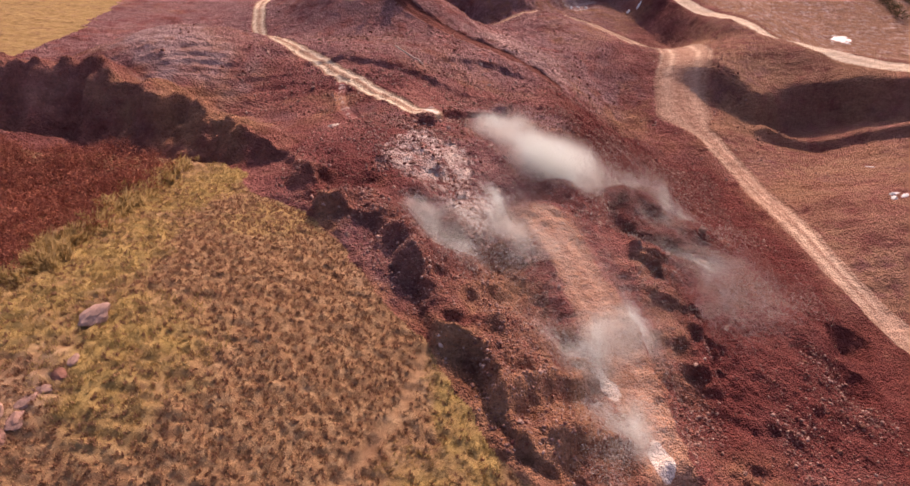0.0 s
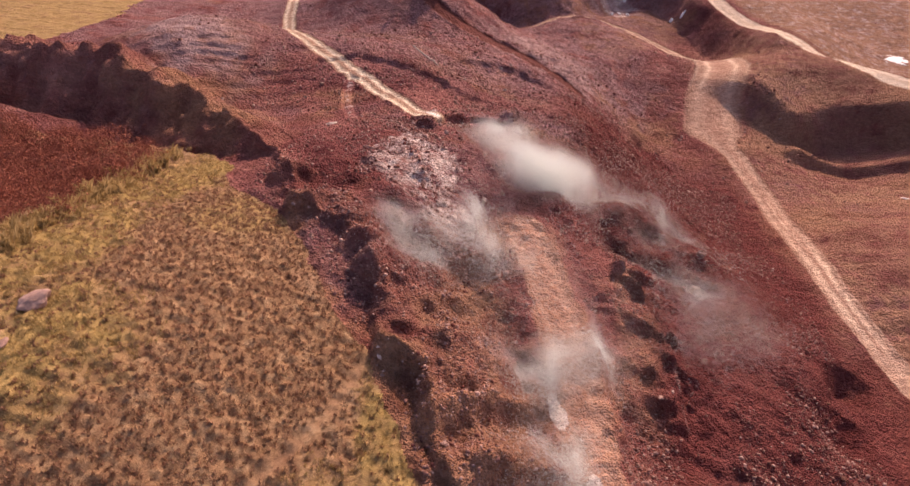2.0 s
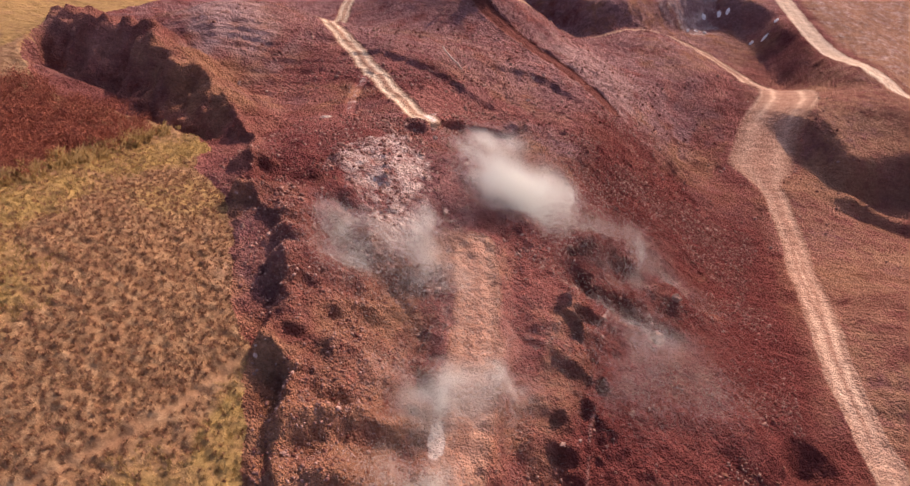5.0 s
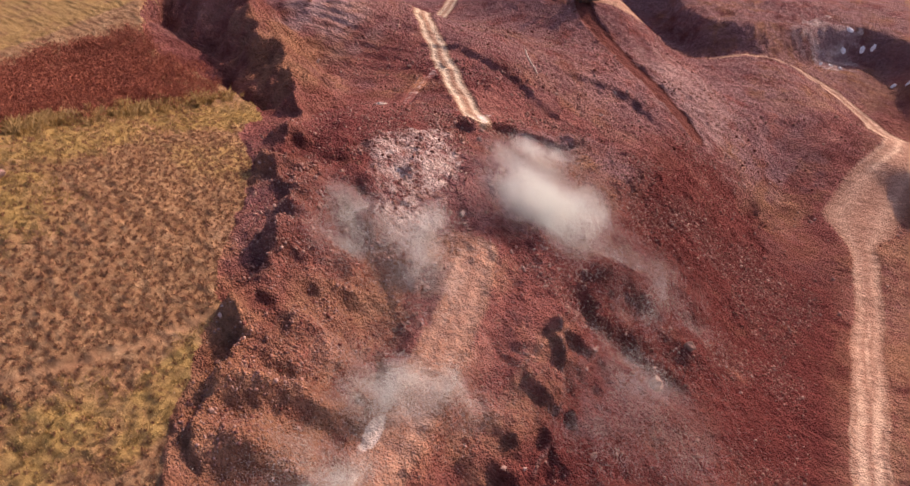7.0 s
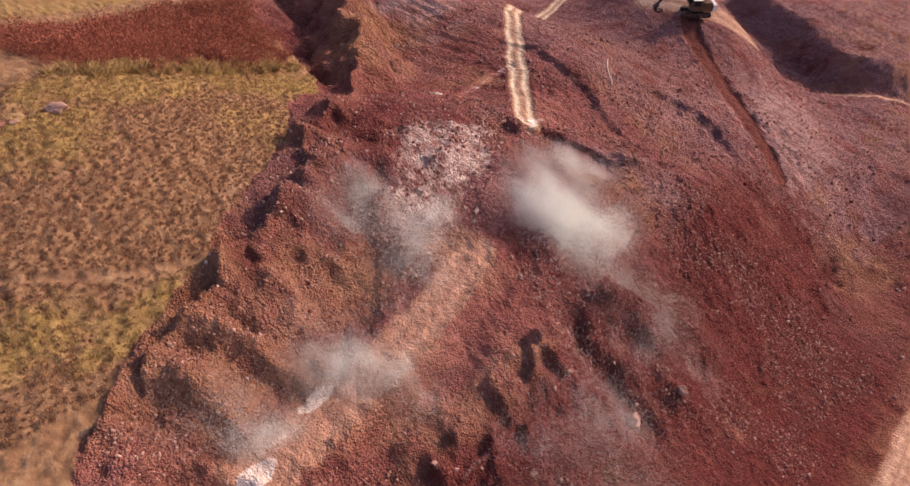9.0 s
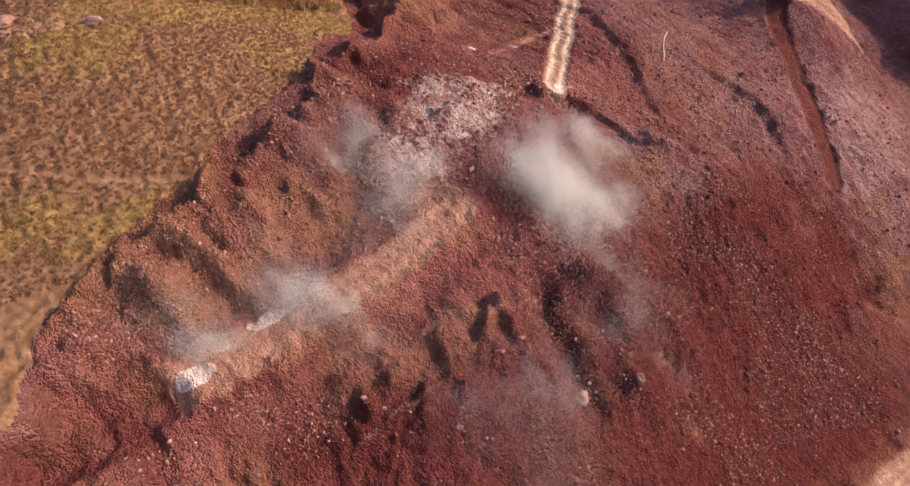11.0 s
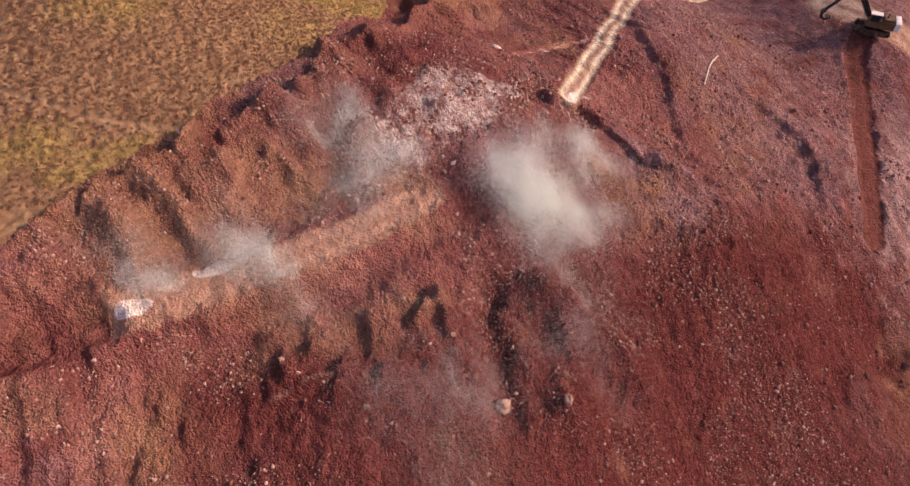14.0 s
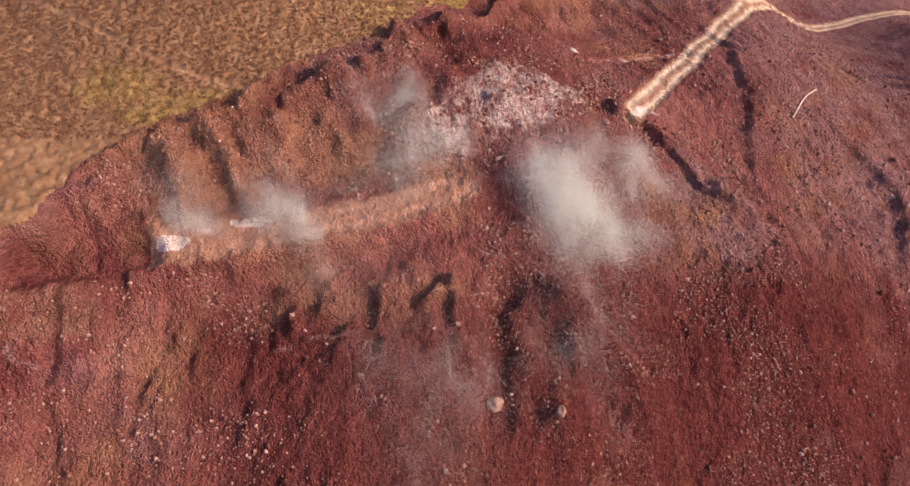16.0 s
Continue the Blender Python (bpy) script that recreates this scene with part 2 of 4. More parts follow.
# lines of the plan, from south to north
RIM = [(70, -60), (46, -4), (31, 7), (24, 11), (17.6, 13.6), (11.8, 16.4), (8.0, 19.8), (4.8, 24.2), (2.4, 27.6), (1, 30), (-0.8, 34), (-5, 39), (-9.2, 44), (-12.4, 48.7), (-16, 55), (-21, 58.6),
       (-27, 61.5), (-29.5, 68), (-34, 72.5), (-45, 75.5), (-56, 77.5), (-76, 80), (-95, 96), (-104, 122), (-104, 150), (-107, 180), (-120, 240), (-200, 420)]
CREST = [(16.5, 12.8, 8.4), (13.8, 15.6, 9.5), (10.7, 19, 9.9), (9, 21.6, 10.4), (6, 27.6, 11.4), (3, 34, 12.0), (-0.5, 40, 12.4), (-5.5, 47, 12.4), (-10, 53.5, 12.4), (-16, 59.3, 12.0), (-20, 63, 11.0),
         (-24.5, 72, 8.9), (-30.5, 78, 7.8), (-38, 85, 6.6), (-47.5, 90, 6.8), (-59, 98, 7.3), (-73, 105, 6.8), (-90, 108, 5.6), (-130, 112, 3.0)]
BENCH = [(26, -5, 5.0), (21.5, 14, 3.9), (20.6, 23.2, 3.7), (20.2, 28, 3.6), (19, 37.3, 3.4), (17, 48.8, 3.1), (15.2, 57.5, 2.8), (12.5, 64.8, 2.6)]
TRACK = [(-70, 230), (-66, 205), (-60, 178), (-54.5, 160), (-50, 147), (-44, 136), (-36, 126.5), (-26, 117), (-18, 109), (-10, 101.5), (-4.5, 96.2)]
TRENCH = [(-33, 79), (-43, 84), (-55, 89.5), (-70, 95), (-92, 100), (-120, 106)]
BRANCH = [(-23, 112), (-22.3, 106), (-21.3, 100), (-18.6, 92.5)]
HAUL = [(-30, 178), (-14, 182), (-2, 196), (10, 212), (22, 222), (38, 230), (60, 223), (74, 205), (77.5, 190), (71, 172), (66, 151), (68.5, 135), (70.5, 114), (69, 92), (69.5, 76), (71, 67), (75, 57.5), (82, 42), (95, 15), (110, -30)]
FARROAD = [(74, 300), (87, 243), (96, 213), (101, 199), (110, 180), (119, 168), (128, 158), (150, 138), (194, 105)]
RAMP = [(-16, 176), (-12.5, 172.5), (-3, 167), (6, 160), (11, 156), (20, 149.5), (27, 146)]
SILL_WEST = [(-28, 122.5), (-25, 121.5), (-17, 120), (-8, 119.5), (0, 117), (9, 114.5)]
SILL_EAST = [(-7, 135.5), (-4, 138), (6, 143.3), (13, 141.5), (20, 137.5), (24, 134)]
GULLY = [(23, 71.5), (27, 70.3), (32.6, 68.2), (38, 67), (43, 66.6), (47, 66)]
SPUR = [(24, 76), (28.3, 78), (34, 81), (37, 84.5), (40, 88.2), (44, 93)]
RAVINE = [(12, 17), (16.7, 16.4), (28, 15.7), (35, 15.4), (50, 14)]
CRACK = [(-8, 92), (-4, 92.6), (-2, 97.5), (3, 101.3), (9, 104.4), (12.5, 109.5), (15, 116)]
PITBANK = [(83, 145), (91, 150.5), (100, 154.5), (110, 154.5), (120, 150), (138, 140), (165, 122)]
PITSTEP = [(78, 140), (87, 137), (101, 135), (116, 132.5), (140, 124)]
NORTHBANK = [(-45, 262), (-18, 254), (-2, 243), (12, 231), (24, 229), (40, 246), (55, 262), (70, 260), (79, 235), (86, 211), (93, 195), (101, 180)]
# slumped blocks and hollows under the bench: x, y, reach, height
LUMPS = [(27.5, 47.0, 9.0, 1.3), (26.5, 57.0, 7.0, 1.2), (57.0, 46.5, 4.4, -3.0), (62.0, 56.5, 4.0, -3.0), (53.0, 56.0, 5.5, 2.2), (-1.5, 74.0, 4.0, 1.6), (6.0, 54.0, 3.4, -1.4),
         (10.0, 60.0, 3.0, 1.0), (18.0, 75.0, 4.0, 1.4), (7.0, 70.0, 3.4, -1.0), (42.5, 76.5, 5.0, 2.2), (49.0, 129.0, 6.0, 2.4), (44.0, 140.0, 7.0, -3.0), (11.0, 110.0, 5.0, 1.6)]
# sharp fins of slumped earth that run down from the bench, steep on their shaded side
FINS = [[(24.7, 63.1), (32.6, 62.6)], [(24.9, 62.9), (30.6, 57.9)], [(25.7, 52.8), (28.5, 53.4), (31.1, 52.8)], [(27.4, 46.4), (30.2, 45.4)], [(31.7, 53.7), (34.0, 52.8)], [(30.2, 49.8), (31.9, 49.1), (34.3, 47.3)], [(27.6, 42.5), (32.4, 41.8)]]
TOE = [(33, 39.5), (32.4, 44), (32.4, 49.2), (31.3, 53.6), (29.2, 58.5), (26.6, 63)]


def rounded(line, times=2):
    """A line of the plan with its corners cut."""
    for _ in range(times):
        out = [line[0]]
        for a, b in zip(line, line[1:]):
            out += [tuple(u * 0.75 + v * 0.25 for u, v in zip(a, b)), tuple(u * 0.25 + v * 0.75 for u, v in zip(a, b))]
        line = out + [line[-1]]
    return line


TRACK, BRANCH, HAUL, FARROAD, RAMP, RIM, CREST, PITBANK, PITSTEP, NORTHBANK = (rounded(line) for line in (TRACK, BRANCH, HAUL, FARROAD, RAMP, RIM, CREST, PITBANK, PITSTEP, NORTHBANK))


def wash(x, y, seed):
    """Smooth lattice noise, -1 to 1."""
    xi, yi = np.floor(x).astype(np.int64), np.floor(y).astype(np.int64)
    u, v = x - xi, y - yi
    u, v = u * u * u * (u * (u * 6 - 15) + 10), v * v * v * (v * (v * 6 - 15) + 10)

    def corner(a, b):
        h = (a * 374761393 + b * 668265263 + seed * 1442695041) & 0xFFFFFFFF
        h = ((h ^ (h >> 13)) * 1274126177) & 0xFFFFFFFF
        h = ((h ^ (h >> 16)) * 2246822519) & 0xFFFFFFFF
        return ((h ^ (h >> 15)) & 0xFFFFFF) / 8388607.5 - 1
    return (corner(xi, yi) * (1 - u) + corner(xi + 1, yi) * u) * (1 - v) + (corner(xi, yi + 1) * (1 - u) + corner(xi + 1, yi + 1) * u) * v


def fbm(x, y, seed, octaves=3):
    return sum(wash(x * 2 ** k + 17 * k, y * 2 ** k - 9 * k, seed + k) / 2 ** k for k in range(octaves))


def ease(a, b, v):
    w = np.clip((v - a) / (b - a), 0, 1)
    return w * w * (3 - 2 * w)


def along(line, x, y):
    """Distance from a line of the plan (positive on its left), the way along it, and its third value there."""
    best, side = np.full(x.shape, 1e18), np.ones(x.shape)
    way, third, run = np.zeros(x.shape), np.zeros(x.shape), 0.0
    for a, b in zip(line, line[1:]):
        dx, dy = b[0] - a[0], b[1] - a[1]
        n = math.hypot(dx, dy)
        w = np.clip(((x - a[0]) * dx + (y - a[1]) * dy) / (n * n), 0, 1)
        q = (x - a[0] - w * dx) ** 2 + (y - a[1] - w * dy) ** 2
        s = np.where(dx * (y - a[1]) - dy * (x - a[0]) >= 0, 1.0, -1.0)
        near = q < best
        best, side, way = np.where(near, q, best), np.where(near, s, side), np.where(near, run + w * n, way)
        if len(a) > 2:
            third = np.where(near, a[2] + w * (b[2] - a[2]), third)
        run += n
    return np.sqrt(best) * side, way, third


def swell(x, y, plane, gx, gy, amounts, spread):
    x, y = np.clip(x, -130, 160), np.clip(y, -30, 265)
    z, k = plane[0] + plane[1] * x / 100 + plane[2] * y / 100, 0
    for b in gy:
        for a in gx:
            z = z + amounts[k] * np.exp(-((x - a) ** 2 + (y - b) ** 2) / (2 * spread * spread))
            k += 1
    return z


def top(a, b, k):
    """The higher of two slopes, rounded over k."""
    h = np.clip(0.5 + (a - b) / (2 * k), 0, 1)
    return b + (a - b) * h + k * h * (1 - h)


def scarp(x, y, line, height, steep, reach):
    """A bank with high ground on the left of a line."""
    d, way, _ = along(line, x, y)
    d = d + min(1.2, steep * 0.6) * (wash(x / 9, y / 9, 31) + (steep < 1) * 0.8 * wash(x / 2, y / 2, 33)) 
    taper = 34 if reach > 50 else 8
    ends = ease(0, 8, way) * ease(0, taper, sum(math.dist(a[:2], b[:2]) for a, b in zip(line, line[1:])) - way)
    return height * ends * ease(-steep, steep, d) * (1 - ease(reach * 0.4, reach, d)) - 0.35 * height * ends * (1 - ease(-steep, steep, d)) * (1 - ease(0, reach * 0.6, -d))


def relief(x, y):
    """Height of the ground, in plan units, with the marks that its materials go by."""
    cut = swell(x, y, CUT_PLANE, CUT_X, CUT_Y, CUT_SWELL, 17.0)
    cut = top(cut, -41.0 + 0 * x, 6.0)
    field = swell(x, y, FIELD_PLANE, FIELD_X, FIELD_Y, FIELD_SWELL, 24.0)
    far_west = ease(95, 130, y)
    field = field * (1 - far_west) + cut * far_west
    rim, _, _ = along(RIM, x, y)
    rim = rim + 0.9 * wash(x / 5, y / 5, 3) + 0.4 * wash(x / 1.5, y / 1.5, 4)
    grass = ease(-0.9, 0.3, rim)
    # the cut
    rough = 0.55 * fbm(x / 9, y / 9, 11, 3) + 0.32 * fbm(x / 2.6, y / 2.6, 15, 3)
    crumbs = 0.2 * fbm(x / 1.0, y / 1.0, 21, 2) + 0.16 * (0.5 - np.abs(wash(x / 0.8, y / 0.8, 25))) + 0.14 * (0.4 - np.abs(wash(x / 2.4 + 0.5 * wash(x, y, 27), y / 2.4, 26)))
    near = 1 - ease(10, 45, np.abs(x - 20)) * 0.5
    z = cut
    # the flat bench with its slope below
    bench, run_b, level = along(BENCH, x, y)
    run = run_b
    flat = (1 - ease(3.2, 6.0, np.abs(bench + 0.6 * wash(x / 4, y / 4, 41)))) * ease(0, 10, run)
    z = z + (level - z) * flat * 0.9
    for a, b, r, h in LUMPS:
        q = np.hypot(x - a + 0.5 * wash(x / 1.7, y / 1.7, 51), y - b + 0.5 * wash(x / 1.7, y / 1.7, 52)) / r
        z = z + h * np.clip(1.05 - q, 0, 1) ** 0.85
    for k, line in enumerate(FINS):
        d, run, _ = along(line, x, y)
        d = d + 0.35 * wash(x / 1.3, y / 1.3, 53 + k)
        long = sum(math.dist(a, b) for a, b in zip(line, line[1:]))
        crown = 1.15 * ease(0, 1.6, run) * ease(-0.6, 1.4, long - run)
        z = z + crown * np.where(d > 0, np.clip(1 - d / 3.6, 0, 1) ** 1.2, np.clip(1 + d / 1.0, 0, 1)) - 0.3 * crown * np.exp(-((d + 1.5) / 0.8) ** 2)
    d, run, _ = along(TOE, x, y)
    toe = np.exp(-((d + 0.4 * wash(x / 1.6, y / 1.6, 58)) / 0.5) ** 2)
    z = z + 0.5 * toe - 0.9 * (1 - ease(0.3, 3.5, -d)) * (d < -0.3) * ease(0, 4, run)
    for line, wide, deep in ((GULLY, 3.6, -2.2), (SPUR, 4.6, 2.9), (RAVINE, 2.2, -0.65), ([(25, 27.4), (31, 25.6), (37, 24.2), (48, 22)], 1.5, -0.6), ([(21, 21), (26, 20), (40, 18.5)], 1.4, -0.6)):
        d, run, _ = along(line, x, y)
        z = z + deep * (1 - ease(0.1, 1.0, np.abs(d + 0.8 * wash(x / 2.5, y / 2.5, 55) + 0.9 * wash(x / 6, y / 6, 56)) / wide)) * ease(0, 5, run) * ease(0, 9, sum(math.dist(a, b) for a, b in zip(line, line[1:])) - run)
    # gullies down the slope to the east
    slope = ease(24, 30, x) * (1 - ease(48, 62, x)) * ease(-10, 10, y) * (1 - 0.75 * ease(34, 52, y)) * (1 - ease(120, 150, y))
    z = z - slope * 0.4 * ease(0.0, 0.7, np.abs(wash((y + 0.25 * x + 2 * wash(x / 7, y / 7, 63)) / 3.6, (x - 0.3 * y) / 12, 61)))
    z = z + slope * 0.22 * wash((y + 0.25 * x) / 1.3, (x - 0.3 * y) / 6, 62)
    folds = ease(23, 27, x) * (1 - ease(44, 52, x)) * (1 - ease(17, 22, y)) * ease(-12, 0, y)
    z = z + folds * 0.9 * (0.5 - np.abs(wash((y + 0.12 * x + 0.8 * wash(x / 6, y / 6, 65)) / 3.0, x / 22, 64)))
    # spoil heaps along the rim
    crest, run, height = along(CREST, x, y)
    crest = crest + 2.2 * wash(x / 6.5, y / 6.5, 71) + 0.5 * wash(x / 1.8, y / 1.8, 72)
    humps = np.sin(2 * math.pi * (run / 7.4 + 0.55 * wash(run / 8, 0 * run, 73) + 0.14 * wash(x / 3, y / 3, 78))) * (0.75 + 0.45 * wash(run / 6, 0 * run, 79)) * (1 - 0.85 * ease(64, 74, y)) * (0.3 + 0.7 * ease(16, 26, y))
    height = height + 0.8 * humps + 0.9 * wash(run / 4.2, 0.1 * crest, 84) + 0.75 * wash(run / 1.9, 0.2 * crest, 74)
    spur = 0.35 * humps + 1.3 * fbm(x / 5.5, y / 5.5, 76, 2) - 0.3
    z = z + spur * ease(-19, -9, crest) * (1 - ease(-1, 3, crest)) * (1 - ease(66, 78, y))
    heap = height - np.where(crest > 0, 1.05 - 0.25 * ease(70, 80, y), 0.76) * np.abs(crest) + 0.6 * fbm(x / 3.2, y / 3.2, 75, 3) + 0.5 * np.abs(wash(x / 4.5 + 0.6 * wash(x / 2, y / 2, 82), y / 4.5, 83))
    d, run_t, _ = along(TRENCH, x, y)
    z = z - 4.6 * ease(0, 7, run_t) * (1 - ease(1.5, 7.5, np.abs(d + 1.2 * wash(x / 5, y / 5, 77))))
    heap_mark = ease(-1.0, 0.8, heap - z)
    z = top(z, heap, 0.5)
    for line, tall, steep, reach in ((PITBANK, 7.6, 5.0, 40), (PITSTEP, 2.4, 2.0, 8), (NORTHBANK, 7.2, 6.0, 60), (SILL_WEST, 0.75, 0.9, 9), (SILL_EAST, 0.75, 0.9, 10)):
        z = z + scarp(x, y, line, tall, steep, reach)
    d, run, _ = along(CRACK, x, y)
    z = z + 1.35 * ease(-0.3, 0.3, d + 0.5 * wash(x / 1.5, y / 1.5, 81)) * (1 - ease(1, 7, d)) * ease(0, 3, run) * (1 - ease(25, 30, run))
    # levelled ways with their ruts
    ways = {}
    for name, line, half, rut in (("track", TRACK, 2.3, 1.05), ("branch", BRANCH, 1.3, 0.7), ("haul", HAUL, 2.7, 1.25), ("far", FARROAD, 3.4, 1.6), ("ramp", RAMP, 2.4, 1.2)):
        d, run, _ = along(line, x, y)
        d = d + 0.45 * wash(run / 6, 0 * d, 91) + 0.16 * wash(x / 1.4, y / 1.4, 93)
        wide = half * (1 + (1.9 * ease(138, 152, y) * (1 - ease(196, 216, y)) if name == "haul" else 0)) * (1 - 0.45 * (1 - ease(10, 40, x)) * (name == "haul"))
        on = 1 - ease(0.75, 1.15, np.abs(d) / wide)
        ways[name] = (np.abs(d) / wide, on, run)
        rough, crumbs = rough * (1 - 0.75 * on), crumbs * (1 - 0.8 * on)
        z = z - on * 0.14 * (np.exp(-((np.abs(d) - rut) / 0.3) ** 2)) - (0.45 if name == "ramp" else 0.12) * on + 0.13 * np.exp(-((np.abs(d) / wide - 1.2) / 0.16) ** 2) * (0.6 + wash(run / 2.5, d, 92))
    tread = np.abs(np.abs(bench + 0.5) - 1.35)
    rough = rough * (1 - 0.75 * flat)
    z = z - flat * 0.13 * np.exp(-(tread / 0.5) ** 2) + flat * 0.07 * np.exp(-(bench + 0.5) ** 2 / 0.3) + flat * 0.03 * wash(run_b / 0.5, bench / 1.2, 97)
    # blade marks on the scraped shelf to the north
    shelf = ease(92, 104, y) * (1 - ease(150, 175, y)) * (1 - ease(-18, 14, x))
    z = z + (shelf * 0.24 + 0.1 * ease(100, 112, y) * (1 - ease(112, 170, y))) * wash((x + 0.45 * y) / 14, (y - 0.45 * x + 1.5 * wash(x / 14, y / 14, 98)) / 1.2, 95) + ease(30, 45, y) * 0.12 * wash((x - 0.8 * y) / 12, (y + 0.9 * x) / 0.8, 96) * ease(14, 34, x) * (1 - ease(50, 60, x)) * (1 - ease(100, 114, y))
    panel = 1 - ease(0.6, 1.1, np.hypot(((x + 62) * 0.74 - (y - 121) * 0.67) / 27, ((x + 62) * 0.67 + (y - 121) * 0.74) / 12))
    z = z + panel * 0.22 * wash((x - 0.9 * y) / 16, (y + 0.9 * x + 1.2 * wash(x / 9, y / 9, 99)) / 1.7, 94)
    rough, crumbs = rough * (1 - 0.6 * panel), crumbs * (1 - 0.5 * panel)
    z = z + (rough + crumbs) * near
    lawn = field + 0.12 * fbm(x / 5, y / 5, 101, 3) + 0.26 * wash(x / 0.66, y / 0.66, 105) + 0.04 * wash(x / 0.3, y / 0.3, 106)
    fold, run, _ = along(rounded([(-26, -6), (-17, 8), (-13.5, 13.5), (-10, 18.4), (-7.4, 22.7), (-4.8, 28.5), (-3.3, 33), (-2.7, 38)]), x, y)
    lawn = lawn - 0.2 * np.exp(-(fold / 0.4) ** 2) + 0.14 * np.exp(-((fold - 0.9) / 0.5) ** 2)
    z = z * (1 - grass) + lawn * grass
    ways["bench"] = (np.abs(bench + 0.5 + 0.35 * wash(x / 1.4, y / 1.4, 93)) / 3.1 + 9 * (run_b < 30), flat, run_b)
    return z, rim, ways, flat, heap_mark, fold


# ---- helpers for meshes ----
def mesh_of(name, verts, faces, material, smooth=False):
    """A mesh from arrays: verts n x 3, faces m x k."""
    me = bpy.data.meshes.new(name)
    verts, faces = np.asarray(verts, np.float32), np.asarray(faces, np.int32)
    me.vertices.add(len(verts))
    me.vertices.foreach_set("co", verts.ravel())
    me.loops.add(faces.size)
    me.loops.foreach_set("vertex_index", faces.ravel())
    me.polygons.add(len(faces))
    me.polygons.foreach_set("loop_start", np.arange(0, faces.size, faces.shape[1], dtype=np.int32))
    me.update(calc_edges=True)
    if smooth:
        me.polygons.foreach_set("use_smooth", np.ones(len(faces), bool))
    me.materials.append(material)
    return me


def part(name, bm, material, parent, label=""):
    """One bmesh as one mesh object under a thing or a part."""
    me = bpy.data.meshes.new(name)
    bm.to_mesh(me)
    bm.free()
    me.materials.append(material)
    ob = new(name, me)
    ob.parent = parent
    return tagged(ob, label)


def block(sx, sy, sz, at=(0, 0, 0), bevel=0.03, taper=1.0, turn=None):
    bm = bmesh.new()
    bmesh.ops.create_cube(bm, size=1)
    for v in bm.verts:
        k = taper if v.co.z > 0 else 1.0
        v.co = Vector((v.co.x * sx * k, v.co.y * sy * k, v.co.z * sz))
    if bevel:
        bmesh.ops.bevel(bm, geom=bm.edges[:], offset=bevel, segments=2, affect="EDGES", profile=0.6)
    bmesh.ops.transform(bm, matrix=Matrix.Translation(at) @ (turn or Matrix()), verts=bm.verts[:])
    return bm


def rod(a, b, r0, r1=None, sides=8):
    bm = bmesh.new()
    a, b = Vector(a), Vector(b)
    bmesh.ops.create_cone(bm, cap_ends=True, segments=sides, radius1=r0, radius2=r0 if r1 is None else r1, depth=(b - a).length,
                          matrix=Matrix.Translation((a + b) / 2) @ (b - a).to_track_quat("Z", "Y").to_matrix().to_4x4())
    return bm


def rugged(seed, detail=2, rough=0.28, squash=(1, 1, 0.8)):
    """A broken stone of about unit radius, as verts and faces."""
    bm = bmesh.new()
    bmesh.ops.create_icosphere(bm, subdivisions=detail, radius=1)
    for v in bm.verts:
        k = 1 + rough * noise.noise(v.co * 1.3 + Vector((seed * 7.1, seed * 3.3, 0))) * 1.6 + rough * 0.5 * noise.noise(v.co * 3.1 + Vector((0, seed * 5.7, 0)))
        v.co = Vector((v.co.x * k * squash[0], v.co.y * k * squash[1], v.co.z * k * squash[2]))
    return bm


def level(x, y):
    """Ground height in metres over arrays of plan places."""
    return relief(np.asarray(x, float), np.asarray(y, float))[0] * S


# ---- the ground: one sheet out to the horizon, in patches that share their edges ----
def steps(marks):
    """Grid lines: (start, end, step) runs that follow one another."""
    out = []
    for a, b, n in marks:
        out.append(np.linspace(a, b, n, endpoint=False))
    return np.concatenate(out + [np.array([marks[-1][1]])])


gx = steps([(-4500, -600, 6), (-600, -150, 10), (-150, -100, 25), (-100, -42, 80), (-42, 62, 370), (62, 100, 76), (100, 160, 75), (160, 600, 14), (600, 4500, 6)])
gy = steps([(-4500, -300, 6), (-300, -30, 10), (-30, 8, 110), (8, 115, 376), (115, 170, 120), (170, 275, 150), (275, 700, 20), (700, 4500, 6)])
X, Y = np.meshgrid(gx, gy)
Z, RIMWAY, WAYS, FLAT, HEAP, FOLD = relief(X, Y)
away = ease(300, 900, np.hypot(X - 20, Y - 120))
Z = Z * (1 - away) - 30 * away
VERTS = np.stack([X, Y, Z], -1).reshape(-1, 3) * S
ny, nx = X.shape
idx = np.arange(nx * ny).reshape(ny, nx)
QUADS = np.stack([idx[:-1, :-1], idx[:-1, 1:], idx[1:, 1:], idx[1:, :-1]], -1).reshape(-1, 4)


def blot(cx, cy, rx, ry, turn=0.0):
    """A soft patch of the plan."""
    c, s = math.cos(radians(turn)), math.sin(radians(turn))
    u, v = (X - cx) * c + (Y - cy) * s, -(X - cx) * s + (Y - cy) * c
    return 1 - ease(0.45, 1.1, np.hypot(u / rx, v / ry) + 0.3 * wash(X / 3, Y / 3, 201))


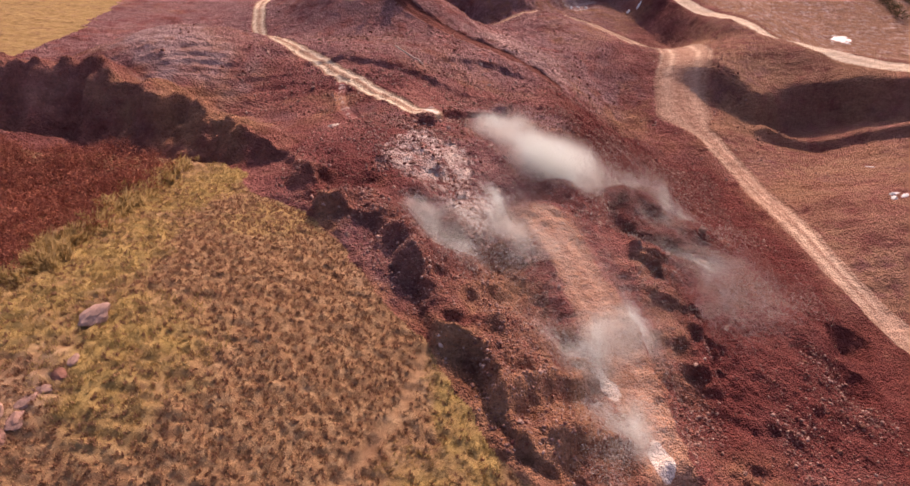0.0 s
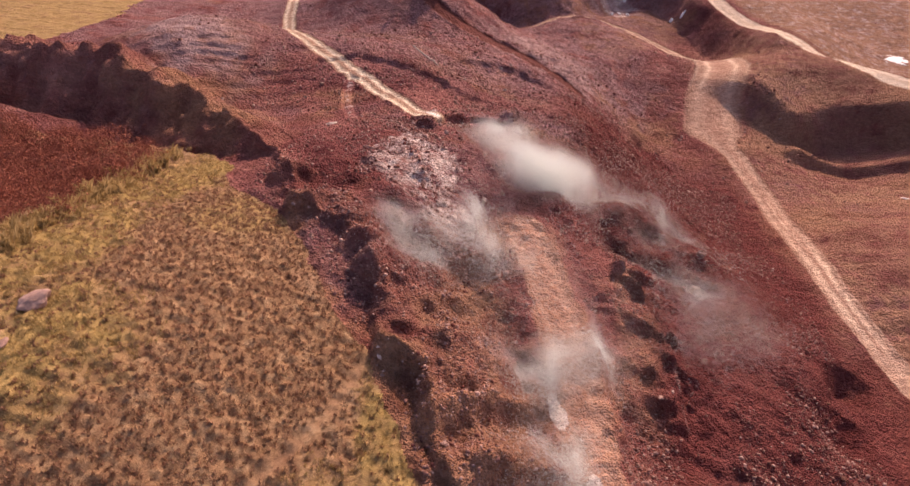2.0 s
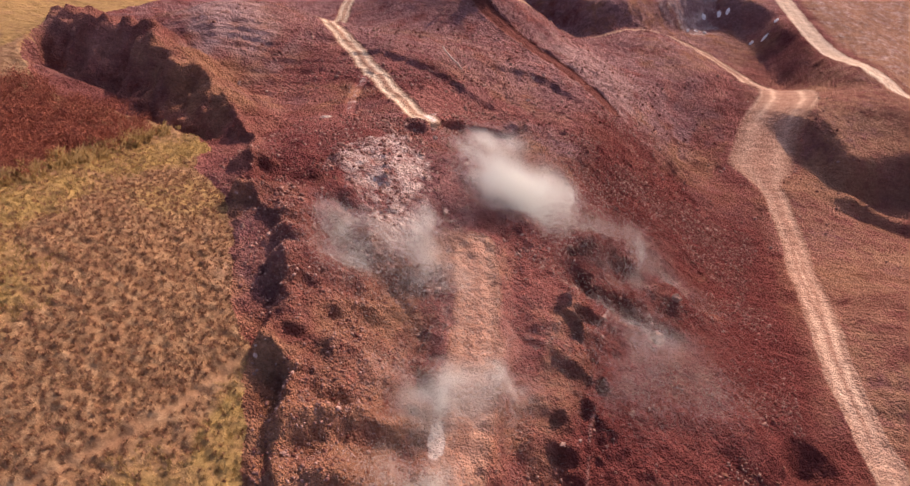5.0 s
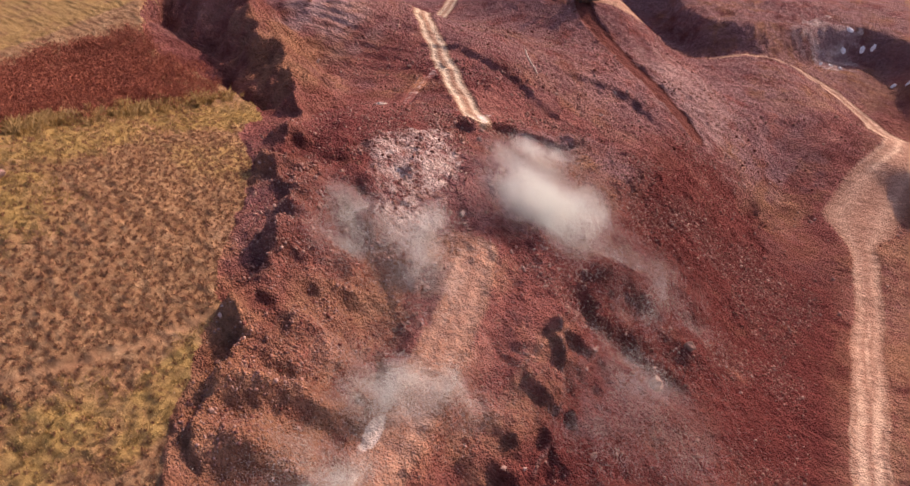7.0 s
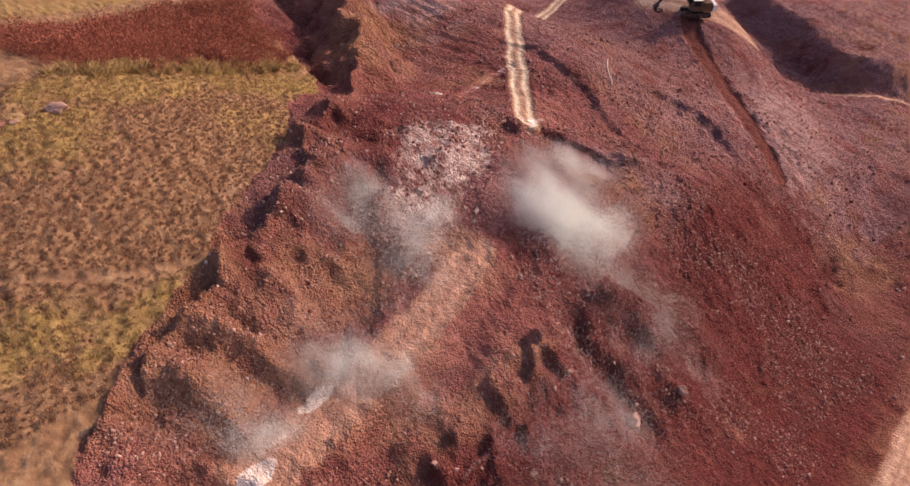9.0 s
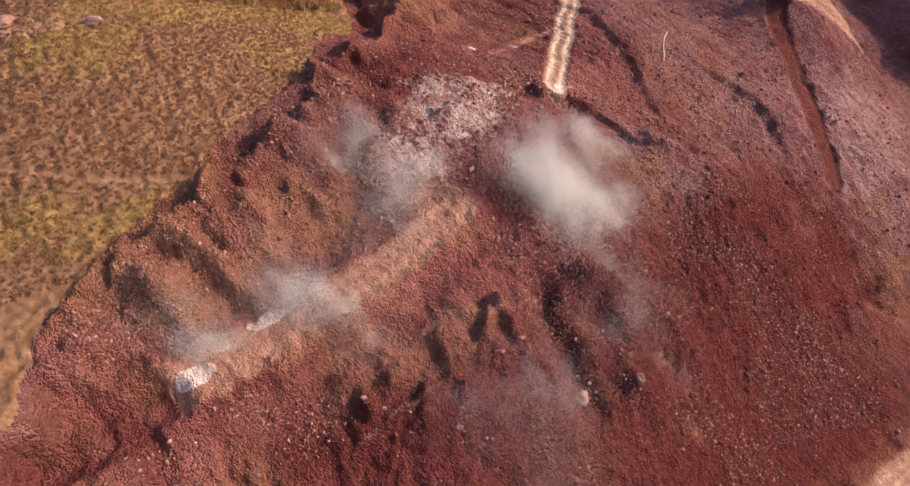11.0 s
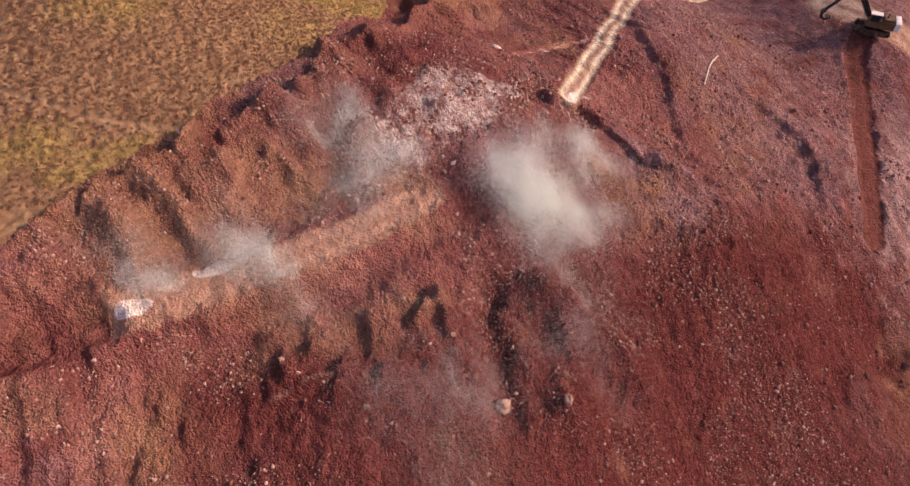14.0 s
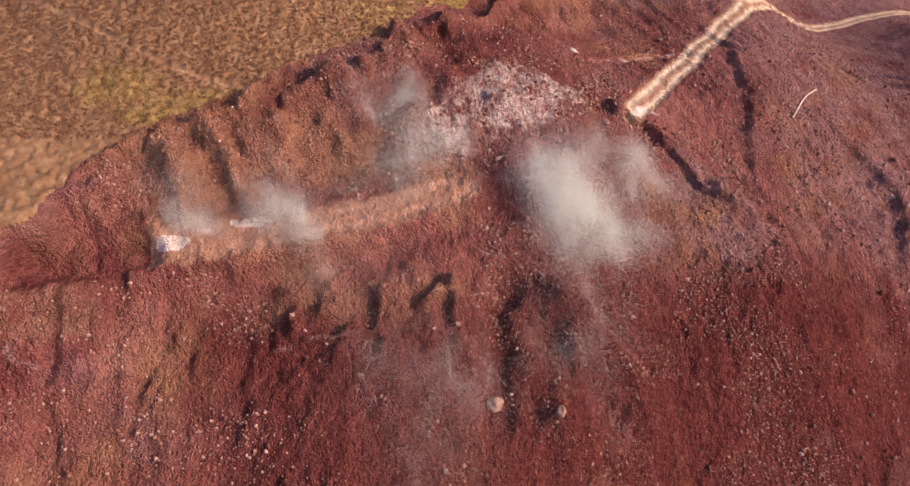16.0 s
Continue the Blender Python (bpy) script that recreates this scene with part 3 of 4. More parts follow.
FARSIDE, _, _ = along(FARROAD, X, Y)
TOEWAY, _, _ = along(TOE, X, Y)
PALEMARK = np.maximum.reduce([blot(-4, 76, 9, 13) * 0.66, blot(3, 65, 7, 8) * 0.66, blot(-6, 84, 5, 5) * 0.7, 
                             blot(42, 108, 5, 9) * 0.5, blot(34, 150, 12, 22, 20) * 0.42, 0.62 * np.exp(-(TOEWAY / 0.55) ** 2), 0.5 * (1 - ease(0.3, 1.3, WAYS["branch"][0])), blot(48, 255, 14, 14),
                             0.62 * ease(4, 9, FARSIDE) * ease(120, 150, Y), 0.8 * blot(-4.5, 98, 2, 4), 0.4 * blot(31, 12, 6, 7)])
PURPLE = np.maximum.reduce([ease(105, 135, Y) * (1 - ease(8, 45, X - (Y - 130) * 0.4)) * 0.8, blot(12, 106, 14, 10), blot(48, 118, 10, 18) * 0.8, blot(30, 170, 26, 34)])
CHALK = np.maximum.reduce([blot(20.3, 27.4, 1.5, 3.8, 4), blot(16.9, 36.5, 1.2, 4.6, 10) * 0.8, blot(18.6, 30.8, 0.9, 2.2, 10) * 0.62, blot(-4.8, 97.5, 1.6, 3.4, 40) * 0.85, blot(1.5, 68, 5, 5) * 0.5])
SCRAPED = np.maximum(blot(-62, 121, 27, 12, -42), 0.8 * blot(20, 165, 16, 24, 20))
DRY = np.maximum.reduce([ease(4, 9, FARSIDE) * ease(110, 140, Y), blot(88, 168, 14, 12), 0.6 * ease(60, 70, X) * (1 - ease(200, 230, Y)), blot(45, 62, 4, 7, -20), blot(28.5, 52, 4.5, 15) * 0.9, blot(37, 76, 5, 9, 30) * 0.9, blot(36, 88, 4, 9, -30) * 0.8, blot(64, 100, 4, 45) * 0.5, blot(30, 12, 4, 10) * 0.6, blot(12, 62, 7, 7), blot(86, 148, 12, 16), blot(95, 118, 20, 9), blot(74, 70, 12, 25), blot(6, 44, 7, 12) * 0.6, HEAP * 0.25])
FRESH = np.maximum.reduce([ease(24, 36, Y) * (0.78 + 0.22 * ease(55, 75, Y)) * ease(26, 33, X + 0.10 * np.abs(Y - 50)) * (1 - ease(62, 70, X)) * (1 - ease(112, 150, Y)), blot(38, 126, 18, 24), blot(54, 104, 15, 26, 10), np.clip(1.3 - WAYS["ramp"][0], 0, 1),
                           blot(66, 45, 22, 26) * 0.9, blot(-8, 60, 9, 18, 40) * 0.45, blot(48, 112, 12, 20)])
GREEN = np.maximum.reduce([blot(-35.5, 62, 6, 14, -15), blot(-36, 42, 7, 16), blot(-28, 30, 8, 9), blot(0.4, 27, 2.6, 9, 18) * 1.2, blot(-2.5, 18.5, 5.0, 7.5), blot(-22, 55, 8, 6) * 0.7, blot(-33, 67, 5, 6), 0.7 * (X < -95)])
BARE = 0.3 * np.exp(-(FOLD / 0.45) ** 2) + 0.8 * blot(-33, 25, 3, 5) + 0.7 * blot(-6, 46, 7, 5)
RUT = np.zeros(X.shape)
WAYMARKS = {}
for key, centre in (("track", 0.5), ("haul", 0.5), ("far", 0.45), ("branch", 0.55), ("ramp", 0.55), ("bench", 0.45)):
    reach = WAYS[key][0]
    trace = np.exp(-((reach - centre) / 0.24) ** 2)
    if key in ("haul", "far", "bench"):
        trace = np.clip(0.35 * trace + 0.75 * ease(-0.2, 0.8, wash(reach * 4.2, WAYS[key][2] / 26, 211)) * (reach < 1.1), 0, 1)
    RUT = np.maximum(RUT, trace * {"ramp": 0.2, "bench": 0.55, "haul": 0.9}.get(key, 1.0))
    WAYMARKS["way_" + key] = 1 - ease(0.5, 1.25, reach)
TRODDEN = np.maximum.reduce(list(WAYMARKS.values()) + [0.7 * SCRAPED])
middle = lambda a: (a[:-1, :-1] + a[1:, 1:]).ravel() / 2
zone = np.zeros(len(QUADS), int)
zone[middle(RIMWAY) > 0.1] = 1
for k, key in ((2, "track"), (3, "haul"), (4, "far"), (6, "bench"), (5, "ramp")):
    zone[(middle(WAYS[key][0]) < 1.0) & (zone != 1)] = k


def patch(name, k, material, label, category):
    own = QUADS[zone == k]
    used, inverse = np.unique(own, return_inverse=True)
    me = mesh_of(name, VERTS[used], inverse.reshape(-1, 4), material, True)
    for title, values in (("pale", PALEMARK), ("purple", PURPLE), ("dry", DRY), ("green", GREEN), ("bare", BARE), ("rut", RUT), ("fresh", FRESH), ("scraped", SCRAPED), ("chalk", CHALK), ("trodden", TRODDEN), *WAYMARKS.items()):
        me.attributes.new(title, "FLOAT", "POINT").data.foreach_set("value", np.clip(values.ravel()[used], 0, 1).astype(np.float32))
    return tagged(new(name, me), label, category, kind="structure")


patch("ground", 0, SOIL, "broken red-brown earth of a quarried slope with spoil heaps", "ground")
patch("field", 1, FIELD, "dry yellow-brown grass field above the cut", "field")
patch("road", 2, SOIL, "pale two-rut dirt track down the scraped shelf", "dirt track")
patch("road", 3, SOIL, "dusty orange haul road curving through the pit", "dirt road")
patch("road", 4, SOIL, "wide graded dirt road on the far bank", "dirt road")
patch("road", 5, SOIL, "dark red bladed strip running down from the excavator", "dirt track")
patch("road", 6, SOIL, "levelled bench with crawler tread marks along the cut", "dirt track")


# ---- scattered rubble ----
rng = np.random.default_rng(7)


def turned(n):
    """n random turns as 3 x 3 matrices."""
    q = rng.normal(size=(n, 4))
    w, x, y, z = (q / np.linalg.norm(q, axis=1, keepdims=True)).T
    return np.stack([1 - 2 * (y * y + z * z), 2 * (x * y - z * w), 2 * (x * z + y * w), 2 * (x * y + z * w), 1 - 2 * (x * x + z * z), 2 * (y * z - x * w),
                     2 * (x * z - y * w), 2 * (y * z + x * w), 1 - 2 * (x * x + y * y)], -1).reshape(n, 3, 3)


def scatter(base_v, base_f, places, sizes):
    """Many turned copies of one small shape as arrays."""
    n = len(places)
    v = np.einsum("nij,vj->nvi", turned(n), base_v) * sizes[:, None, None] + places[:, None, :]
    f = base_f[None] + (np.arange(n) * len(base_v))[:, None, None]
    return v.reshape(-1, 3), f.reshape(-1, base_f.shape[1])


def arrays(bm):
    bmesh.ops.triangulate(bm, faces=bm.faces[:])
    bm.verts.index_update()
    v, f = np.array([v.co[:] for v in bm.verts]), np.array([[v.index for v in f.verts] for f in bm.faces])
    bm.free()
    return v, f


def strewn(n, box, biggest, keep):
    """Places on the cut within a box of the plan, and sizes with few large ones."""
    x, y = rng.uniform(box[0], box[1], n), rng.uniform(box[2], box[3], n)
    z, rim, ways, flat, heap, _ = relief(x, y)
    thick = 0.5 + 0.5 * fbm(x / 7, y / 7, 301, 2)
    ok = (rim < -0.6) & (rng.uniform(size=n) < keep * np.clip((thick - 0.3) * 2.4, 0.03, 1))
    for key in ways:
        ok &= ways[key][0] > 0.9
    ok &= (flat < 0.6) | (rng.uniform(size=n) < 0.25)
    x, y, z = x[ok], y[ok], z[ok]
    size = biggest * (0.22 + 0.78 * rng.uniform(size=len(x)) ** 7)
    return np.stack([x * S, y * S, z * S + size * 0.25], -1), size


vs, fs, count = [], [], 0
for k in range(5):
    shape = arrays(rugged(k, 1, 0.35, (1, 0.8, 0.7)))
    for box, n, biggest in (((-25, 62, 10, 115), 9000, 0.20), ((-5, 34, 10, 70), 3600, 0.15), ((-60, 90, 110, 200), 1800, 0.30), ((-12, 14, 55, 98), 2600, 0.24)):
        places, sizes = strewn(n, box, biggest, 0.9)
        v, f = scatter(*shape, places, sizes)
        vs.append(v), fs.append(f + count)
        count += len(v)
pebble = np.array([(1, 0, 0), (-1, 0.1, 0), (0.1, 0.9, 0.1), (0, -0.8, -0.1), (0.1, 0, 0.7), (0, 0.1, -0.7)]), np.array([(0, 2, 4), (2, 1, 4), (1, 3, 4), (3, 0, 4), (2, 0, 5), (1, 2, 5), (3, 1, 5), (0, 3, 5)])
for box, n, biggest in (((22, 62, 25, 118), 52000, 0.15), ((-16, 26, 10, 98), 36000, 0.13), ((-45, 40, 98, 175), 24000, 0.22)):
    places, sizes = strewn(n, box, biggest, 0.9)
    v, f = scatter(*pebble, places, sizes)
    vs.append(v), fs.append(f + count)
    count += len(v)
tagged(new("rubble", mesh_of("rubble", np.concatenate(vs), np.concatenate(fs), CLODS)), "loose red clods and pale stones over the slope", "rubble", kind="stuff")


# ---- the field: tufts, grass and brush ----
def blades(places, tall, spread, width, each):
    """Clumps of bent blades as one mesh's arrays: each blade a narrow bent strip of three corners and a tip."""
    n = len(places) * each
    base = np.repeat(places, each, 0) + np.concatenate([rng.normal(0, 1, (n, 2)) * np.repeat(spread, each)[:, None] * 0.45, np.zeros((n, 1))], 1)
    turn = rng.uniform(0, 2 * math.pi, n)
    lean = rng.uniform(0.15, 0.9, n)
    high = np.repeat(tall, each) * rng.uniform(0.5, 1.1, n)
    side = np.stack([-np.sin(turn), np.cos(turn), 0 * turn], -1) * width * rng.uniform(0.6, 1.3, (n, 1))
    out = np.stack([np.cos(turn), np.sin(turn), 0 * turn], -1) * (lean * high)[:, None]
    up = np.stack([0 * high, 0 * high, high], -1)
    down = np.array([0, 0, -0.05])
    v = np.stack([base - side + down, base + side + down, base + out * 0.35 + up * 0.62 + side * 0.8, base + out + up], 1).reshape(-1, 3)
    k = np.arange(n) * 4
    return v, np.concatenate([np.stack([k, k + 1, k + 2], -1), np.stack([k, k + 2, k + 3], -1)])


def field_places(n, box, test):
    x, y = rng.uniform(box[0], box[1], n), rng.uniform(box[2], box[3], n)
    z, rim, _, _, _, fold = relief(x, y)
    ok = (rim > 0.05) & (np.abs(fold) > 0.5) & test(x, y, fold)
    return np.stack([x, y, z], -1)[ok]


def green_at(x, y):
    def spot(cx, cy, rx, ry, turn=0.0):
        c, s = math.cos(radians(turn)), math.sin(radians(turn))
        u, v = (x - cx) * c + (y - cy) * s, -(x - cx) * s + (y - cy) * c
        return np.hypot(u / rx, v / ry) < 0.95 + 0.3 * wash(x / 2, y / 2, 401)
    return spot(-35.5, 62, 6, 14, -15) | spot(-36, 42, 6, 16) | spot(-28, 30, 7, 8) | spot(0.4, 27, 2.4, 9, 18) | spot(-2.5, 18.5, 4.8, 7.2)


# clumps stand in the turf at about their own width from one another
step = 0.56
tx, ty = np.meshgrid(np.arange(-42, 7, step), np.arange(-24, 66, step))
tx, ty = tx.ravel() + rng.uniform(-0.26, 0.26, tx.size), ty.ravel() + rng.uniform(-0.26, 0.26, ty.size)
tz, trim, _, _, _, tfold = relief(tx, ty)
keep = (trim > 0.15) & (np.abs(tfold) > 0.45) & (rng.uniform(size=tx.size) < np.where(green_at(tx, ty), 0.3, 0.85)) & (tx > -41 + 2 * wash(ty / 6, tx / 6, 402))
spots = np.stack([tx, ty, tz], -1)[keep] * S
sizes = rng.uniform(0.7, 1.25, len(spots))
tagged(new("grass_tufts", mesh_of("grass_tufts", *blades(spots, 0.15 * sizes, 0.17 * sizes, 0.030, 16), TUFT)), "dry brown grass tufts over the grazed field", "grass", kind="stuff")
spots = field_places(28000, (-46, 7, 4, 78), lambda x, y, f: green_at(x, y)) * S
tagged(new("grass", mesh_of("grass", *blades(spots, np.full(len(spots), 0.20), np.full(len(spots), 0.10), 0.016, 5), STRAW)), "yellow-green grass along the field's edges", "grass", kind="stuff")
spots = field_places(32000, (-44, 7, -24, 66), lambda x, y, f: ~green_at(x, y)) * S
tagged(new("short_grass", mesh_of("short_grass", *blades(spots, np.full(len(spots), 0.11), np.full(len(spots), 0.14), 0.016, 5), TAN)), "short straw-coloured grass between the tufts", "grass", kind="stuff")


def shrub_mesh(name, seed, twigs, reach, tall, material, leafy):
    """A twiggy bush: forked thin stems that spread from the root, and small leaves at their ends."""
    r = np.random.default_rng(seed)
    vs, fs = [], []

    def strip(a, b, w):
        side = np.cross(b - a, r.normal(size=3))
        side = side / (np.linalg.norm(side) + 1e-6) * w
        k = len(vs)
        vs.extend([a - side, a + side, b])
        fs.append((k, k + 1, k + 2))

    for _ in range(twigs):
        turn, lean = r.uniform(0, 2 * math.pi), r.uniform(0.1, 1.0) ** 0.7
        end = np.array([math.cos(turn) * reach * lean, math.sin(turn) * reach * lean, tall * r.uniform(0.55, 1.0) * (1.05 - 0.55 * lean * lean)])
        root = np.array([end[0] * 0.3, end[1] * 0.3, -0.1]) + r.normal(0, 0.12, 3) * (1, 1, 0)
        fork = root + (end - root) * 0.55 + r.normal(0, 0.08, 3)
        strip(root, fork, 0.022), strip(fork, end, 0.016)
        for _ in range(5):
            tip = fork + (end - fork) * r.uniform(0.2, 1.1) + r.normal(0, 0.16, 3)
            strip(fork + (end - fork) * r.uniform(0, 0.6), tip, 0.012)
            for _ in range(leafy):
                q = tip + r.normal(0, 0.10, 3)
                strip(q, q + r.normal(0, 0.075, 3), 0.030)
    return mesh_of(name, np.array(vs), np.array(fs), material)


def stand(meshes, places, name, label, category, group, low, high):
    heights = level([q[0] for q in places], [q[1] for q in places])
    for k, ((x, y), z) in enumerate(zip(places, heights)):
        ob = new(name, meshes[k % len(meshes)])
        size = random.uniform(low, high)
        ob.matrix_world = pose(x * S, y * S, z - 0.05, 0, 0, random.uniform(0, 360)) @ Matrix.Diagonal((size, size, size * random.uniform(0.85, 1.1), 1))
        tagged(ob, label, category, group)


red = [shrub_mesh("bare_shrub", 20 + k, 60, 1.5, 1.3, TWIG, 2) for k in range(4)]
places = []
for gx_ in np.arange(-88, -40, 2.3):
    for gy_ in np.arange(24, 92, 2.3):
        x, y = gx_ + random.uniform(-1, 1), gy_ + random.uniform(-1, 1)
        edge = -42.0 - 1.5 * math.sin(y * 0.35) - (4.0 if y < 40 else 0.0)
        if x < edge and y > 26 + 0.25 * (x + 88) and x > -88 + 0.3 * abs(y - 60) and random.random() < 0.66:
            places.append((x, y))
offset = along(RIM, np.array([q[0] for q in places]), np.array([q[1] for q in places]))[0]
places = [q for q, d in zip(places, offset) if 0.8 < d < 45]
stand(red, places, "shrub", "leafless reddish brush in a dense thicket beside the field", "shrub", "brush thicket", 0.6, 1.75)
places = []
for k in range(60):
    y = random.uniform(34, 78)
    x = -41.2 + random.uniform(-1.6, 1.4)
    places.append((x, y))
for k in range(26):
    w = random.random()
    places.append((-44 + 13.5 * w + random.uniform(-0.6, 0.6), 78.0 - 5.5 * w + random.uniform(-1.2, 0.6)))
offset = along(RIM, np.array([q[0] for q in places]), np.array([q[1] for q in places]))[0]
places = [q for q, d in zip(places, offset) if d > 0.8]
spots = np.array([(x * S, y * S, z) for (x, y), z in zip(places, level([q[0] for q in places], [q[1] for q in places]))])
spots = np.repeat(spots, 6, 0) + rng.normal(0, 0.45, (len(spots) * 6, 3)) * (1, 1, 0.02)
tall = rng.uniform(0.35, 0.9, len(spots))
tagged(new("weeds", mesh_of("weeds", *blades(spots, tall, tall * 0.5, 0.022, 26), STRAW)), "tall dry straw-coloured weeds along the field's edge", "weeds", kind="stuff")
hedge = [shrub_mesh("hedge_shrub", 60 + k, 70, 2.0, 2.2, SCRUB, 3) for k in range(2)]
places = []
for a, b, n in (((190, 300), (177, 230), 16), ((200, 290), (186, 225), 12)):
    for k in range(n):
        w = (k + random.uniform(-0.2, 0.2)) / n
        places.append((a[0] + (b[0] - a[0]) * w + random.uniform(-1, 1), a[1] + (b[1] - a[1]) * w))
stand(hedge, places, "hedge_shrub", "dark olive shrub in a far hedgerow", "shrub", "far hedgerow", 0.9, 1.4)


# ---- stones that stand out ----
def set_stone(name, x, y, radius, material, label, category, seed, squash=(1, 1, 0.8), sink=0.35, group=""):
    bm = rugged(seed, 3, 0.24, squash)
    bmesh.ops.scale(bm, vec=(radius, radius, radius), verts=bm.verts[:])
    ob = part(name, bm, material, None)
    ob.matrix_world = pose(x * S, y * S, float(level([x], [y])[0]) + radius * squash[2] * (1 - 2 * sink), 0, 0, seed * 47)
    return tagged(ob, label, category, group)


set_stone("boulder", 40.2, 66.8, 0.62, BOULDER, "pale pink boulder lying in a gully below the bench", "boulder", 3, (1, 0.95, 0.95), 0.2)
set_stone("boulder", 42.4, 74.8, 0.42, BOULDER, "pale angular boulder on the rubble slope", "boulder", 4, (1, 0.8, 1.0), 0.25)
set_stone("rock_outcrop", -31.4, 32.9, 0.66, STONE, "flat dusty rock outcrop standing out of the grass", "rock", 5, (1.2, 0.8, 0.6), 0.3)
set_stone("rock_outcrop", -34.5, 22.5, 0.9, BOULDER, "flat pale rock ledge in the grass", "rock", 6, (1.1, 0.8, 0.4), 0.35)
for k, (x, y, r) in enumerate(((-30.8, 28.0, 0.34), (-31.3, 26.6, 0.48), (-31.9, 25.2, 0.42), (-32.4, 23.9, 0.55), (-32.2, 22.3, 0.5), (-33.1, 21.0, 0.6))):
    set_stone("rock_ledge", x, y, r * 0.8, STONE, "low pale rock breaking through the turf", "rock", 90 + k, (1.3, 0.8, 0.4), 0.4, "rock ledge in the field")
small = []
for k in range(6):
    bm = rugged(70 + k, 2, 0.5, (1, 0.8, 0.62))
    me = bpy.data.meshes.new("stone")
    bm.to_mesh(me)
    bm.free()
    me.materials.append(STONE)
    small.append(me)
kinds = [("dusty pale stone on the broken slope", (-4, 58, 15, 110), 110, 0.10, 0.26), ("whitish broken stone in the rubble patch", (-10, 10, 56, 92), 120, 0.10, 0.26),
         ("pale stone on the spoil heap", (-18, 12, 14, 66), 30, 0.10, 0.22), ("pale stone on the scraped shelf", (-50, 10, 100, 150), 40, 0.15, 0.35)]
for label, box, n, low, high in kinds:
    px, py = rng.uniform(box[0], box[1], n), rng.uniform(box[2], box[3], n)
    pz, prim, pways, _, _, _ = relief(px, py)
    clear = (prim < -0.8) & (np.min([w[0] for w in pways.values()], 0) > 1)
    for k, (x, y, z) in enumerate(zip(px[clear], py[clear], pz[clear])):
        ob = new("stone", small[k % 6])
        r = low + (high - low) * random.random() ** 3
        ob.matrix_world = pose(x * S, y * S, z * S + r * 0.3, random.uniform(-25, 25), random.uniform(-25, 25), random.uniform(0, 360)) @ Matrix.Scale(r, 4)
        tagged(ob, label, "stone", "loose stones")


